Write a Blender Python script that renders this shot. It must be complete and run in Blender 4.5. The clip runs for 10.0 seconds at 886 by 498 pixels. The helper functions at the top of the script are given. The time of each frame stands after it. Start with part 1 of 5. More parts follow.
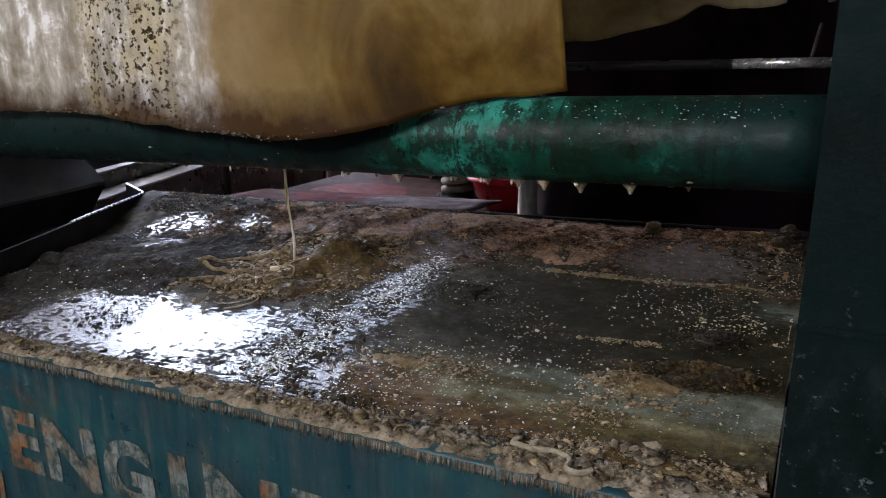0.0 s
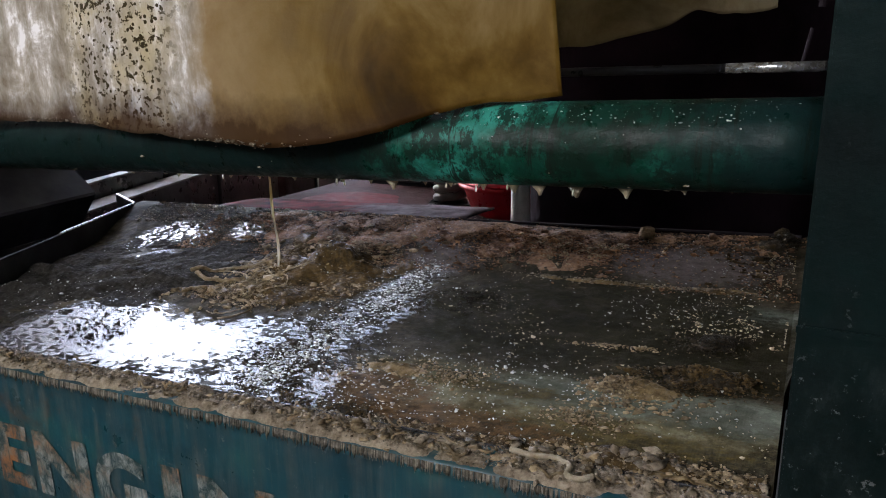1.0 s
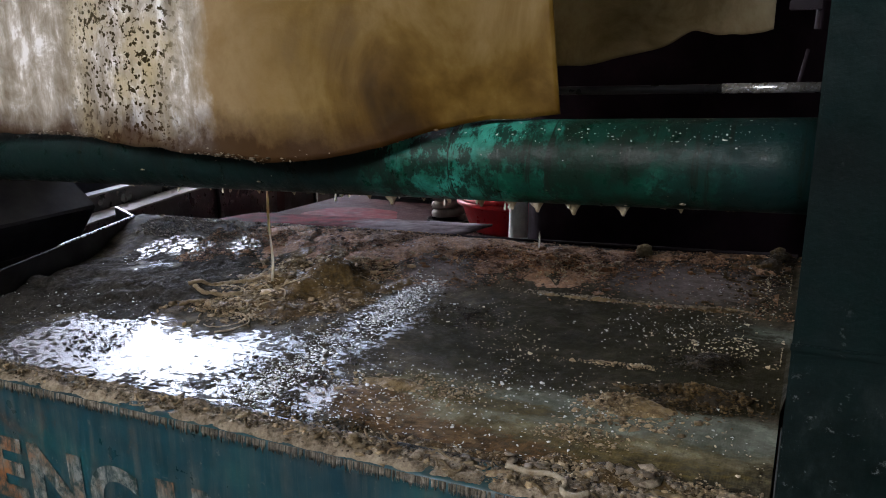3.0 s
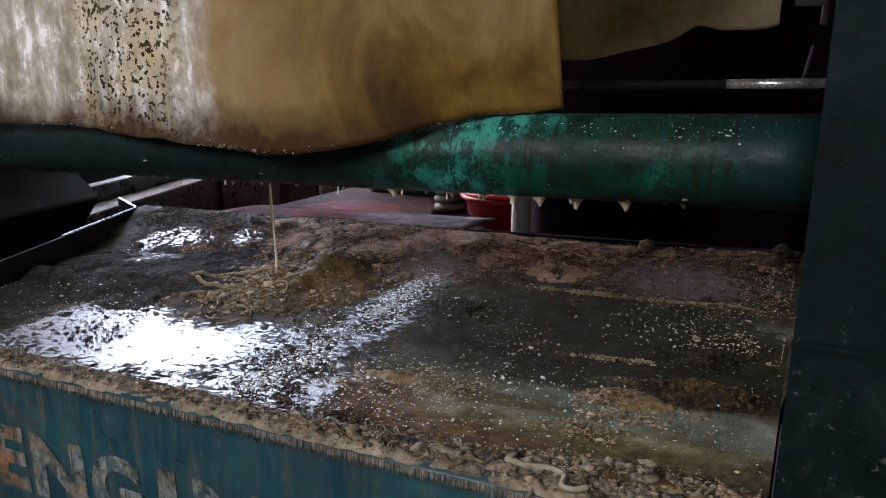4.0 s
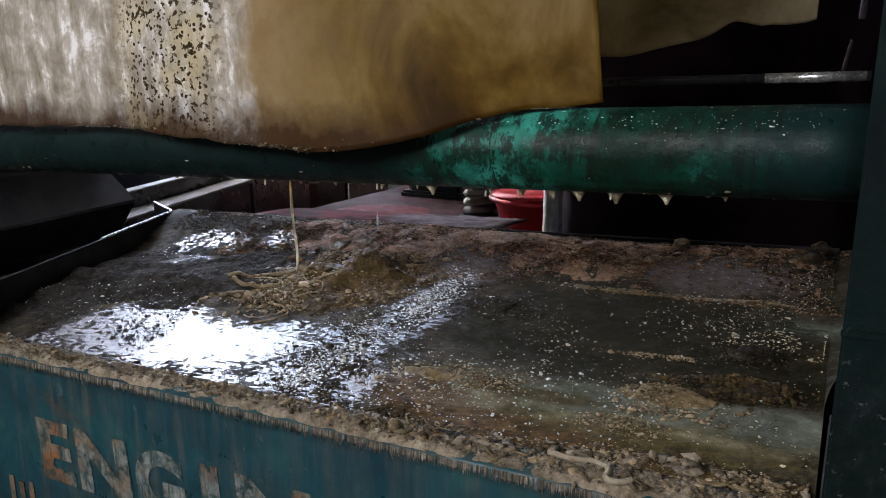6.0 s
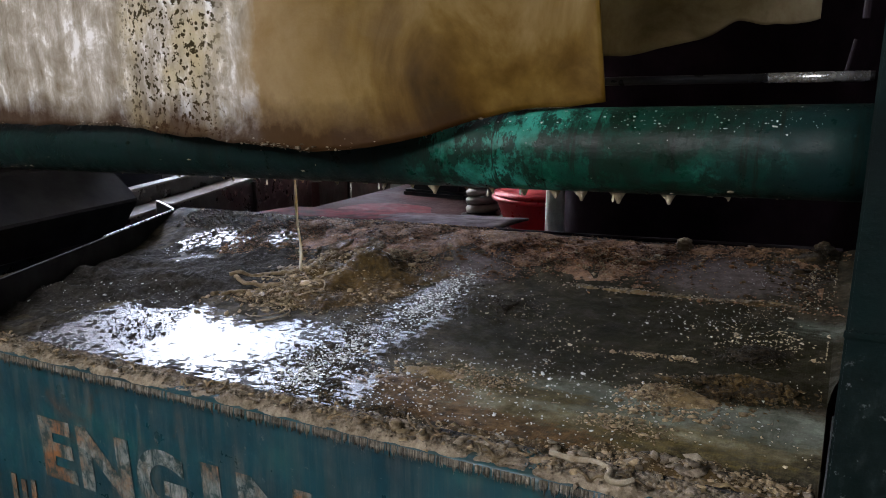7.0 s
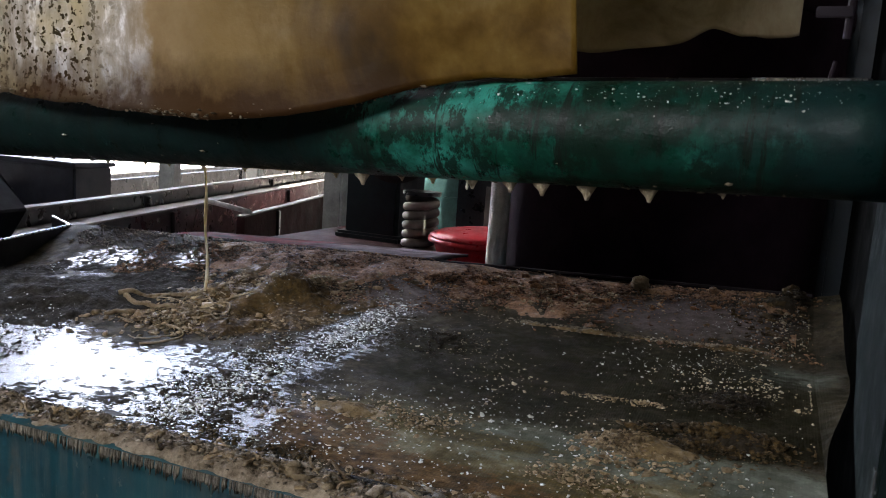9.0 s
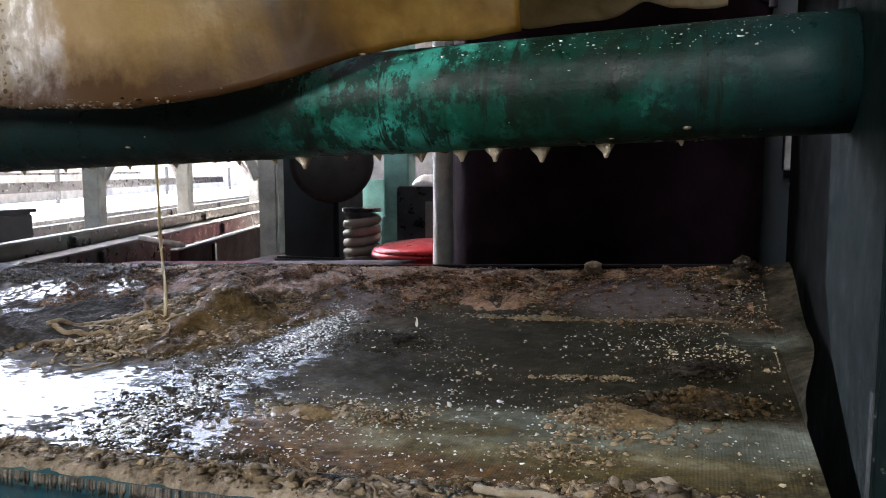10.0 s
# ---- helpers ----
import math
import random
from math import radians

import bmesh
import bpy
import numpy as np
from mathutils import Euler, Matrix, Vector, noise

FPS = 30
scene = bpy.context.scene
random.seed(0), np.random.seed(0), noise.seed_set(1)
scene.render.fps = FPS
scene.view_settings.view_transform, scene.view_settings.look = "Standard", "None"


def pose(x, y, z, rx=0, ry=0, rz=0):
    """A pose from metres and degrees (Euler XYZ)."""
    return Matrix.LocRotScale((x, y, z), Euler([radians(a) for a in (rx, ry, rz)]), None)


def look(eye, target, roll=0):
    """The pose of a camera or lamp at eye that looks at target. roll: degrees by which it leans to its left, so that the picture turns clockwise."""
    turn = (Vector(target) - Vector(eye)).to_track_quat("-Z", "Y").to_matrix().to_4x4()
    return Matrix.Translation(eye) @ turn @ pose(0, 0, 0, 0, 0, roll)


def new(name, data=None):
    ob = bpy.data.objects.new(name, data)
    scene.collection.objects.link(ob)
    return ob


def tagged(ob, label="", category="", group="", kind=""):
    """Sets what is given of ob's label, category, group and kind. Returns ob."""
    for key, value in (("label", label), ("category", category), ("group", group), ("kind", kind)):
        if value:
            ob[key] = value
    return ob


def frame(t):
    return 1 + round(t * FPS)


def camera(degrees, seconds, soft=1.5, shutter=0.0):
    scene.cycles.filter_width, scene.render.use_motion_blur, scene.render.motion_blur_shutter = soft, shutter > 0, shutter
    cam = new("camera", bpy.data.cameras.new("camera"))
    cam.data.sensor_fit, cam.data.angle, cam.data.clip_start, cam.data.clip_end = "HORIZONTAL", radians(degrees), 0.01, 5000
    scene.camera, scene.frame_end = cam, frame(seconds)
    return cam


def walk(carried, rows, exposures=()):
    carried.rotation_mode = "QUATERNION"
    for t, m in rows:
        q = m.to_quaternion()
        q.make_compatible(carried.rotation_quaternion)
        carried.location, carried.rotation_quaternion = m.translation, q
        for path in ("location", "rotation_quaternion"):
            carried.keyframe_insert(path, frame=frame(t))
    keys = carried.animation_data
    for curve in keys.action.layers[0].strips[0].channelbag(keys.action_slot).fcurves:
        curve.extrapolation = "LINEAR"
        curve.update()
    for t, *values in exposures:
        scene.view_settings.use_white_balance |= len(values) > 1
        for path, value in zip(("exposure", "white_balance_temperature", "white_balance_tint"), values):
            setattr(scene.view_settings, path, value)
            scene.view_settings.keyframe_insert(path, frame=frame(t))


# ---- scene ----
cam = camera(61.0, 10.0, soft=0.9, shutter=0.5)
METRES, EYE, TILT, LEAN, TURN = 0.6, 1.55, -15.0, 0.0, 27.0
ROWS = [
    (0.0, 0.0, 0.0, 0.0, -0.0, 0.0, -0.0),
    (0.5, -0.013, 0.0106, -0.0069, -0.99, 0.27, 0.45),
    (1.0, -0.0183, 0.0149, -0.0093, -0.68, 0.67, 0.56),
    (1.5, -0.0176, 0.0101, -0.007, -0.85, 1.3, 0.46),
    (2.0, -0.0138, -0.0068, -0.0029, -0.85, 1.98, 0.46),
    (2.5, -0.0181, -0.0008, -0.0076, -0.94, 2.02, 0.31),
    (4.0, -0.014, 0.0005, -0.0143, -0.65, 1.46, -0.5),
    (4.5, -0.0155, 0.0056, -0.0175, -0.88, 1.24, -0.53),
    (5.0, -0.0714, -0.012, -0.0654, -0.91, 1.37, 0.02),
    (5.5, -0.0696, -0.0158, -0.061, 0.92, 1.94, -0.03),
    (7.0, -0.0675, -0.012, -0.0534, 1.42, 1.83, -0.4),
    (7.5, -0.0592, 0.0024, -0.0533, 1.07, 1.58, -0.75),
    (8.0, -0.0334, 0.09, -0.0419, -3.35, 5.26, -2.59),
    (8.5, -0.0512, 0.4132, -0.1502, -5.79, 6.41, -5.25),
    (9.0, -0.0491, 0.5601, -0.2201, -3.82, 6.69, -3.08),
    (9.5, -0.0646, 0.6406, -0.2905, -5.96, 7.13, 0.95),
    (10.0, -0.0796, 0.7039, -0.3555, -7.72, 8.78, 2.1),
]
walk(cam, [(t, pose(0, 0, EYE, TILT, LEAN, TURN) @ pose(METRES * x, METRES * y, METRES * z, 90 + pitch, roll, yaw)) for t, x, y, z, yaw, pitch, roll in ROWS], exposures=[(0.0, 4.23), (7.5, 4.23), (8.4, 4.1), (9.1, 4.1), (9.5, 4.5), (10.0, 4.7)])

SKY, FRONT_LAMP = 0.15, 19.0

# ---- world and light ----
world = bpy.data.worlds.new("world")
scene.world = world
world.use_nodes = True
wn = world.node_tree.nodes
sky = wn.new("ShaderNodeTexSky")
sky.sky_type = "NISHITA"
sky.sun_disc = False
sky.air_density, sky.dust_density, sky.ozone_density = 0.6, 4.0, 0.5
sky.sun_elevation, sky.sun_rotation = radians(48), radians(-107)
wn["Background"].inputs["Strength"].default_value = SKY
world.node_tree.links.new(sky.outputs["Color"], wn["Background"].inputs["Color"])

sun = new("sun", bpy.data.lights.new("sun", "SUN"))
sun.data.energy, sun.data.angle, sun.data.color = 3.0, radians(0.53), (1.0, 0.95, 0.86)
sun.matrix_world = look((0, 0, 0), (0.64, 0.2, -0.74))


def area(name, m, w, h, power, color):
    ob = new(name, bpy.data.lights.new(name, "AREA"))
    ob.data.shape, ob.data.size, ob.data.size_y = "RECTANGLE", w, h
    ob.data.energy, ob.data.color = power, color
    ob.matrix_world = m
    return ob


# added lamp in an unseen window behind the walker; sky lights the open side
SHED = pose(0, 0, 0, 0, 0, 18)  # the shed's own lines stand at an angle to the machine
area("unseen_front_lamp", SHED @ pose(-3.5, -3.42, 4.25, 70, 0, 0), 3.7, 1.9, FRONT_LAMP, (1.0, 0.955, 0.87))


# ---- materials ----
def material(name, build):
    m = bpy.data.materials.new(name)
    m.use_nodes = True
    n = Nodes(m.node_tree)
    build(n)
    return m


class Nodes:
    """Short hand for a material's node tree."""

    def __init__(self, tree):
        self.t, self.b = tree, tree.nodes["Principled BSDF"]
        self.co = tree.nodes.new("ShaderNodeTexCoord").outputs["Object"]

    def put(self, socket, value):
        if isinstance(value, bpy.types.NodeSocket):
            self.t.links.new(value, socket)
        else:
            socket.default_value = value

    def set(self, **kw):
        for k, v in kw.items():
            self.put(self.b.inputs[k.replace("_", " ")], v)

    def scaled(self, x, y, z):
        n = self.t.nodes.new("ShaderNodeMapping")
        n.inputs["Scale"].default_value = (x, y, z)
        self.put(n.inputs["Vector"], self.co)
        return n.outputs["Vector"]

    def noise(self, scale, detail=5, rough=0.6, at=None, bend=0.0):
        n = self.t.nodes.new("ShaderNodeTexNoise")
        self.put(n.inputs["Vector"], at or self.co)
        n.inputs["Scale"].default_value, n.inputs["Detail"].default_value = scale, detail
        n.inputs["Roughness"].default_value, n.inputs["Distortion"].default_value = rough, bend
        return n.outputs["Fac"]

    def cells(self, scale, at=None, feature="F1"):
        n = self.t.nodes.new("ShaderNodeTexVoronoi")
        n.feature = feature
        self.put(n.inputs["Vector"], at or self.co)
        n.inputs["Scale"].default_value = scale
        return n.outputs["Distance"]

    def wave(self, scale, axis, at=None):
        n = self.t.nodes.new("ShaderNodeTexWave")
        n.bands_direction = axis
        n.inputs["Scale"].default_value = scale
        self.put(n.inputs["Vector"], at or self.co)
        return n.outputs["Fac"]

    def ramp(self, fac, *stops):
        n = self.t.nodes.new("ShaderNodeValToRGB")
        e = n.color_ramp.elements
        while len(e) < len(stops):
            e.new(0.5)
        for el, (p, c) in zip(e, stops):
            el.position = p
            el.color = (c, c, c, 1) if isinstance(c, (int, float)) else (*c, 1)
        self.put(n.inputs["Fac"], fac)
        return n.outputs["Color"]

    def mix(self, fac, a, b):
        n = self.t.nodes.new("ShaderNodeMix")
        n.data_type = "RGBA"
        self.put(n.inputs[0], fac)
        for s, v in ((n.inputs[6], a), (n.inputs[7], b)):
            self.put(s, (*v, 1) if isinstance(v, tuple) else v)
        return n.outputs[2]

    def math(self, op, a, b=0.0):
        n = self.t.nodes.new("ShaderNodeMath")
        n.operation = op
        self.put(n.inputs[0], a)
        self.put(n.inputs[1], b)
        return n.outputs[0]

    def axis(self, i):
        n = self.t.nodes.new("ShaderNodeSeparateXYZ")
        self.put(n.inputs[0], self.co)
        return n.outputs[i]

    def island(self):
        return self.t.nodes.new("ShaderNodeNewGeometry").outputs["Random Per Island"]

    def bump(self, height, strength=0.4, distance=0.004):
        n = self.t.nodes.new("ShaderNodeBump")
        n.inputs["Strength"].default_value, n.inputs["Distance"].default_value = strength, distance
        self.put(n.inputs["Height"], height)
        old = self.b.inputs["Normal"]
        if old.links:
            self.put(n.inputs["Normal"], old.links[0].from_socket)
        self.put(old, n.outputs["Normal"])


def plain(color, rough=0.6, metal=0.0, dark=0.5, scale=6.0, bump=0.25, size=0.003, wet=0.0, spec=0.5):
    """Paint, metal or concrete: one colour with stains, grain and relief."""

    def build(n):
        stain = n.ramp(n.noise(scale, 6, 0.65), (0.35, tuple(c * dark for c in color)), (0.62, color))
        grain = n.ramp(n.noise(scale * 14, 3), (0.3, 0.75), (0.7, 1.0))
        mix = n.t.nodes.new("ShaderNodeMix")
        mix.data_type, mix.blend_type = "RGBA", "MULTIPLY"
        mix.inputs[0].default_value = 0.7
        n.put(mix.inputs[6], stain)
        n.put(mix.inputs[7], grain)
        n.set(Base_Color=mix.outputs[2], Metallic=metal, Roughness=n.ramp(n.noise(scale * 2.3), (0.3, max(rough - 0.18, 0.04)), (0.7, min(rough + 0.15, 1.0))), Coat_Weight=wet, Coat_Roughness=0.12, Specular_IOR_Level=spec)
        n.bump(n.noise(scale * 9, 5), bump, size)

    return build


def teal_build(n):
    # deep teal paint, chipped in places, with vertical runs of dried slurry and a little rust
    rust = n.ramp(n.noise(5, 8, 0.72, bend=0.5), (0.60, 0.0), (0.68, 0.55))
    paint = n.ramp(n.noise(3.2, 7, 0.6), (0.32, (0.003, 0.021, 0.033)), (0.55, (0.0055, 0.048, 0.063)), (0.72, (0.009, 0.080, 0.080)))
    broad = n.ramp(n.noise(3, 8, 0.74, at=n.scaled(7, 7, 0.5)), (0.46, 0.0), (0.66, 0.6))
    narrow = n.ramp(n.noise(4, 7, 0.72, at=n.scaled(30, 30, 1.3)), (0.58, 0.0), (0.70, 0.55))
    chips = n.ramp(n.noise(34, 8, 0.75), (0.615, 0.0), (0.65, 0.7))
    col = n.mix(rust, paint, n.ramp(n.noise(18, 6, 0.7), (0.4, (0.03, 0.018, 0.010)), (0.62, (0.10, 0.05, 0.022))))
    col = n.mix(n.math("MAXIMUM", broad, narrow), col, n.ramp(n.noise(12, 5), (0.35, (0.040, 0.050, 0.046)), (0.65, (0.12, 0.115, 0.092))))
    col = n.mix(chips, col, (0.11, 0.115, 0.105))
    n.set(Base_Color=col, Roughness=n.ramp(n.noise(11, 6), (0.3, 0.25), (0.7, 0.6)), Specular_IOR_Level=0.4)
    n.bump(n.noise(45, 6), 0.35, 0.003)
    n.bump(n.noise(7, 4), 0.25, 0.01)


def column_build(n):
    # near-black teal, far darker than the front panel, rubbed to a mottled grey low down
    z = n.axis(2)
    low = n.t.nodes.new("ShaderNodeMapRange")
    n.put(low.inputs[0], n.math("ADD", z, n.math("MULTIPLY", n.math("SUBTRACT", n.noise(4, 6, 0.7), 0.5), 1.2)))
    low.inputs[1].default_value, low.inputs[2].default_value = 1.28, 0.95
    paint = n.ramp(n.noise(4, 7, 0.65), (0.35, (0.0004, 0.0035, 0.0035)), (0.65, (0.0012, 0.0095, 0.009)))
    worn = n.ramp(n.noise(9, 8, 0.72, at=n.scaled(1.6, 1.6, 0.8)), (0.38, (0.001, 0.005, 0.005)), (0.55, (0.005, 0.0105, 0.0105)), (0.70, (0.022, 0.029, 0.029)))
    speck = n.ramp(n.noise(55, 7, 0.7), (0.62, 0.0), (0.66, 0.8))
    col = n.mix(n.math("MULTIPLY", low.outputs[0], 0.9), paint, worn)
    n.set(Base_Color=n.mix(n.math("MULTIPLY", speck, low.outputs[0]), col, (0.12, 0.13, 0.13)), Roughness=n.ramp(n.noise(14, 6), (0.3, 0.4), (0.7, 0.8)), Specular_IOR_Level=0.12)
    n.bump(n.noise(30, 7, 0.7), 0.5, 0.004)


def pipe_build(n):
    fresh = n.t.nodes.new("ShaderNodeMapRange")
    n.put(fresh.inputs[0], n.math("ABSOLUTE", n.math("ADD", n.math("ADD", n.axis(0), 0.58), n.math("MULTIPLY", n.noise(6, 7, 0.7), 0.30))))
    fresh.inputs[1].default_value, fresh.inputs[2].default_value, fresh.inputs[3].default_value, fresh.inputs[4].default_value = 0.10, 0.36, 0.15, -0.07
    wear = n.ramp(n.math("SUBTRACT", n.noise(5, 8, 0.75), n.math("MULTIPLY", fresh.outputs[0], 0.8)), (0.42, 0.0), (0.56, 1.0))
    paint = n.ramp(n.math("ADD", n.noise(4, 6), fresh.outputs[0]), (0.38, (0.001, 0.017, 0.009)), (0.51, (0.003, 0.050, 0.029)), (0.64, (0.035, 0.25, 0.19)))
    slime = n.ramp(n.noise(19, 10, 0.78, at=n.scaled(1, 0.7, 0.7)), (0.48, 0.0), (0.54, 1.0))
    runs = n.ramp(n.noise(9, 5, 0.7, at=n.scaled(3.5, 0.3, 0.3)), (0.56, 0.0), (0.60, 0.9))
    col = n.mix(n.math("MULTIPLY", slime, 0.92), n.mix(wear, paint, (0.004, 0.03, 0.02)), (0.004, 0.013, 0.008))
    # the hanging sheet's shade is painted into the pipe's left end
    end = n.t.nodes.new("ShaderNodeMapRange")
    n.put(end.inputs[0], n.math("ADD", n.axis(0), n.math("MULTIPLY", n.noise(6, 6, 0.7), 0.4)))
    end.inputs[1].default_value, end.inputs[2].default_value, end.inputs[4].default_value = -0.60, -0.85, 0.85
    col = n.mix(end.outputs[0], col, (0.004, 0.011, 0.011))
    # the right end is painted dark for the end column's shade
    column_shade = n.t.nodes.new("ShaderNodeMapRange")
    n.put(column_shade.inputs[0], n.math("ADD", n.axis(0), n.math("MULTIPLY", n.noise(7, 6, 0.7), 0.3)))
    column_shade.inputs[1].default_value, column_shade.inputs[2].default_value, column_shade.inputs[4].default_value = -0.16, 0.06, 0.8
    col = n.mix(column_shade.outputs[0], col, (0.005, 0.016, 0.017))
    n.set(Base_Color=n.mix(runs, col, (0.006, 0.010, 0.007)), Roughness=n.ramp(n.noise(22, 6, 0.7), (0.34, 0.22), (0.62, 0.6)), Specular_IOR_Level=0.14)
    n.bump(n.noise(60, 7, 0.75), 0.5, 0.003)
    n.bump(n.noise(14, 4), 0.35, 0.007)


def sheet_build(n):
    # yellow-brown fouled plastic, paler and wet towards one end, with dark specks there
    x, z = n.axis(0), n.axis(2)

    def span(v, a, b):
        r = n.t.nodes.new("ShaderNodeMapRange")
        n.put(r.inputs[0], v)
        r.inputs[1].default_value, r.inputs[2].default_value = a, b
        return r.outputs[0]

    west = n.math("SUBTRACT", n.math("MULTIPLY", n.noise(5, 6), 0.22), x)
    side = span(west, 1.43, 1.50)
    brown = n.ramp(n.noise(2.6, 8, 0.60, bend=0.9), (0.34, (0.040, 0.019, 0.001)), (0.43, (0.100, 0.051, 0.004)), (0.52, (0.175, 0.104, 0.018)), (0.62, (0.27, 0.18, 0.065)))
    tan = n.mix(span(west, 1.12, 1.46), brown, n.ramp(n.noise(6, 6, 0.65), (0.35, (0.27, 0.175, 0.075)), (0.65, (0.40, 0.29, 0.16))))
    smear = n.math("ADD", n.math("MULTIPLY", n.noise(9, 9, 0.68, at=n.scaled(1.5, 1, 0.45)), 0.6), n.math("MULTIPLY", n.noise(14, 9, 0.72, bend=0.6), 0.4))
    pale = n.ramp(smear, (0.38, (0.20, 0.16, 0.115)), (0.48, (0.40, 0.35, 0.28)), (0.54, (0.58, 0.53, 0.46)), (0.59, (0.95, 0.93, 0.91)))
    speck = n.math("MAXIMUM", n.ramp(n.noise(50, 6, 0.65, at=n.scaled(1, 1, 1.1)), (0.55, 0.0), (0.57, 1.0)), n.ramp(n.cells(46, at=n.scaled(1, 0.6, 1.1)), (0.22, 1.0), (0.27, 0.0)))
    mask = n.math("MULTIPLY", span(west, 1.50, 1.58), span(west, 1.98, 1.86))
    dots = n.math("MULTIPLY", speck, n.math("MULTIPLY", mask, n.ramp(n.noise(9, 4), (0.32, 0.0), (0.42, 1.0))))
    gold = n.mix(n.math("MULTIPLY", mask, n.ramp(n.noise(6, 4), (0.4, 0.0), (0.6, 0.75))), pale, (0.62, 0.52, 0.30))
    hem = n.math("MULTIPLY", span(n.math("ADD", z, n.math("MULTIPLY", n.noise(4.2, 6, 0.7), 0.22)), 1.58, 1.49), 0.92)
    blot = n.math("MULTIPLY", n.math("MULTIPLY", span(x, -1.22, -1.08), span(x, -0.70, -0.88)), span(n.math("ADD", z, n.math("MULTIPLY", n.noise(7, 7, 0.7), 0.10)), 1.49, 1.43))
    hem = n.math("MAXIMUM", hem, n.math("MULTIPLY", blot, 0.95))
    col = n.mix(dots, n.mix(side, tan, gold), (0.03, 0.024, 0.012))
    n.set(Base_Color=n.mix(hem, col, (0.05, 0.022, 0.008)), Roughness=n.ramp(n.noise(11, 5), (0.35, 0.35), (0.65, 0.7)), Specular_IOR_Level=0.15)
    n.bump(n.noise(6, 7, 0.6), 0.3, 0.018)
    n.bump(n.noise(50, 5), 0.2, 0.002)
    thin = n.t.nodes.new("ShaderNodeBsdfTranslucent")
    n.put(thin.inputs["Color"], n.mix(hem, n.mix(0.35, col, (0.5, 0.36, 0.14)), (0.035, 0.014, 0.005)))
    both = n.t.nodes.new("ShaderNodeMixShader")
    both.inputs[0].default_value = 0.30
    n.put(both.inputs[1], n.b.outputs[0])
    n.put(both.inputs[2], thin.outputs[0])
    n.put(n.t.nodes["Material Output"].inputs["Surface"], both.outputs[0])


def screen_build(n):
    # fine woven wire under a film of water, thin slurry and ragged sludge
    def spot(cx, cy, rx, ry):
        m = n.t.nodes.new("ShaderNodeMapping")
        m.vector_type = "TEXTURE"
        m.inputs["Location"].default_value, m.inputs["Scale"].default_value = (cx, cy, 0), (rx, ry, 1000)
        n.put(m.inputs["Vector"], n.co)
        d = n.t.nodes.new("ShaderNodeVectorMath")
        d.operation = "LENGTH"
        n.put(d.inputs[0], m.outputs["Vector"])
        return n.math("SUBTRACT", 1.0, d.outputs["Value"])

    def most(*v):
        out = v[0]
        for w in v[1:]:
            out = n.math("MAXIMUM", out, w)
        return out

    fine = n.noise(30, 10, 0.78, at=n.scaled(0.8, 1.2, 1))
    broad = n.noise(5, 9, 0.72)
    rag = n.math("ADD", n.math("MULTIPLY", n.math("SUBTRACT", fine, 0.5), 1.5), n.math("MULTIPLY", n.math("SUBTRACT", broad, 0.5), 1.3))

    def patch(lo, hi, *spots):
        return n.ramp(n.math("ADD", most(*spots), rag), (lo, 0.0), (hi, 1.0))

    # open water stands in the low corner, along the crease and in a shallow at the back
    water = patch(0.10, 0.20, spot(-1.80, 1.44, 0.62, 0.34), spot(-2.05, 1.60, 0.30, 0.24), spot(-1.38, 1.48, 0.42, 0.40), spot(-1.22, 1.95, 0.15, 0.50), spot(-2.58, 2.45, 0.23, 0.16), spot(-2.50, 2.20, 0.09, 0.22), spot(-2.25, 2.57, 0.11, 0.09))
    sludge = patch(0.10, 0.36, spot(-0.62, 2.08, 0.62, 0.46), spot(-0.30, 2.06, 0.42, 0.42), spot(-0.16, 1.83, 0.30, 0.16))
    milk = patch(0.05, 0.40, spot(-0.55, 1.55, 0.75, 0.20), spot(-0.20, 1.58, 0.30, 0.16))
    aqua = patch(0.10, 0.5, spot(-0.42, 1.63, 0.55, 0.12), spot(-0.12, 1.62, 0.25, 0.14), spot(-0.10, 2.24, 0.16, 0.12))
    film = patch(0.05, 0.35, spot(-0.36, 2.56, 0.34, 0.15), spot(-1.26, 2.46, 0.20, 0.20))
    rusty = patch(0.10, 0.35, spot(-1.00, 1.50, 0.28, 0.10), spot(-0.75, 1.42, 0.40, 0.07))
    olive = patch(0.15, 0.45, spot(-0.36, 1.46, 0.36, 0.08), spot(-0.62, 1.60, 0.25, 0.05))
    core = n.math("MULTIPLY", n.math("MAXIMUM", most(spot(-1.90, 1.58, 0.40, 0.26), spot(-1.66, 1.60, 0.30, 0.20)), 0.0), 0.16)
    flecks = n.ramp(n.math("SUBTRACT", n.math("ADD", n.math("MULTIPLY", n.noise(52, 9, 0.74, at=n.scaled(0.7, 1.1, 1)), 0.7), n.math("MULTIPLY", n.noise(9, 6, 0.7), 0.40)), core), (0.532, 0.0), (0.546, 1.0))
    base = n.ramp(n.noise(9, 9, 0.75), (0.36, (0.009, 0.008, 0.005)), (0.50, (0.036, 0.031, 0.020)), (0.64, (0.11, 0.092, 0.058)))
    thin = n.ramp(n.noise(6, 8, 0.7), (0.38, (0.07, 0.056, 0.022)), (0.48, (0.16, 0.14, 0.075)), (0.6, (0.27, 0.26, 0.18)))
    col = n.mix(n.math("MULTIPLY", milk, 0.9), base, thin)
    col = n.mix(n.math("MULTIPLY", aqua, 0.85), col, n.ramp(broad, (0.38, (0.06, 0.072, 0.056)), (0.6, (0.19, 0.215, 0.175))))
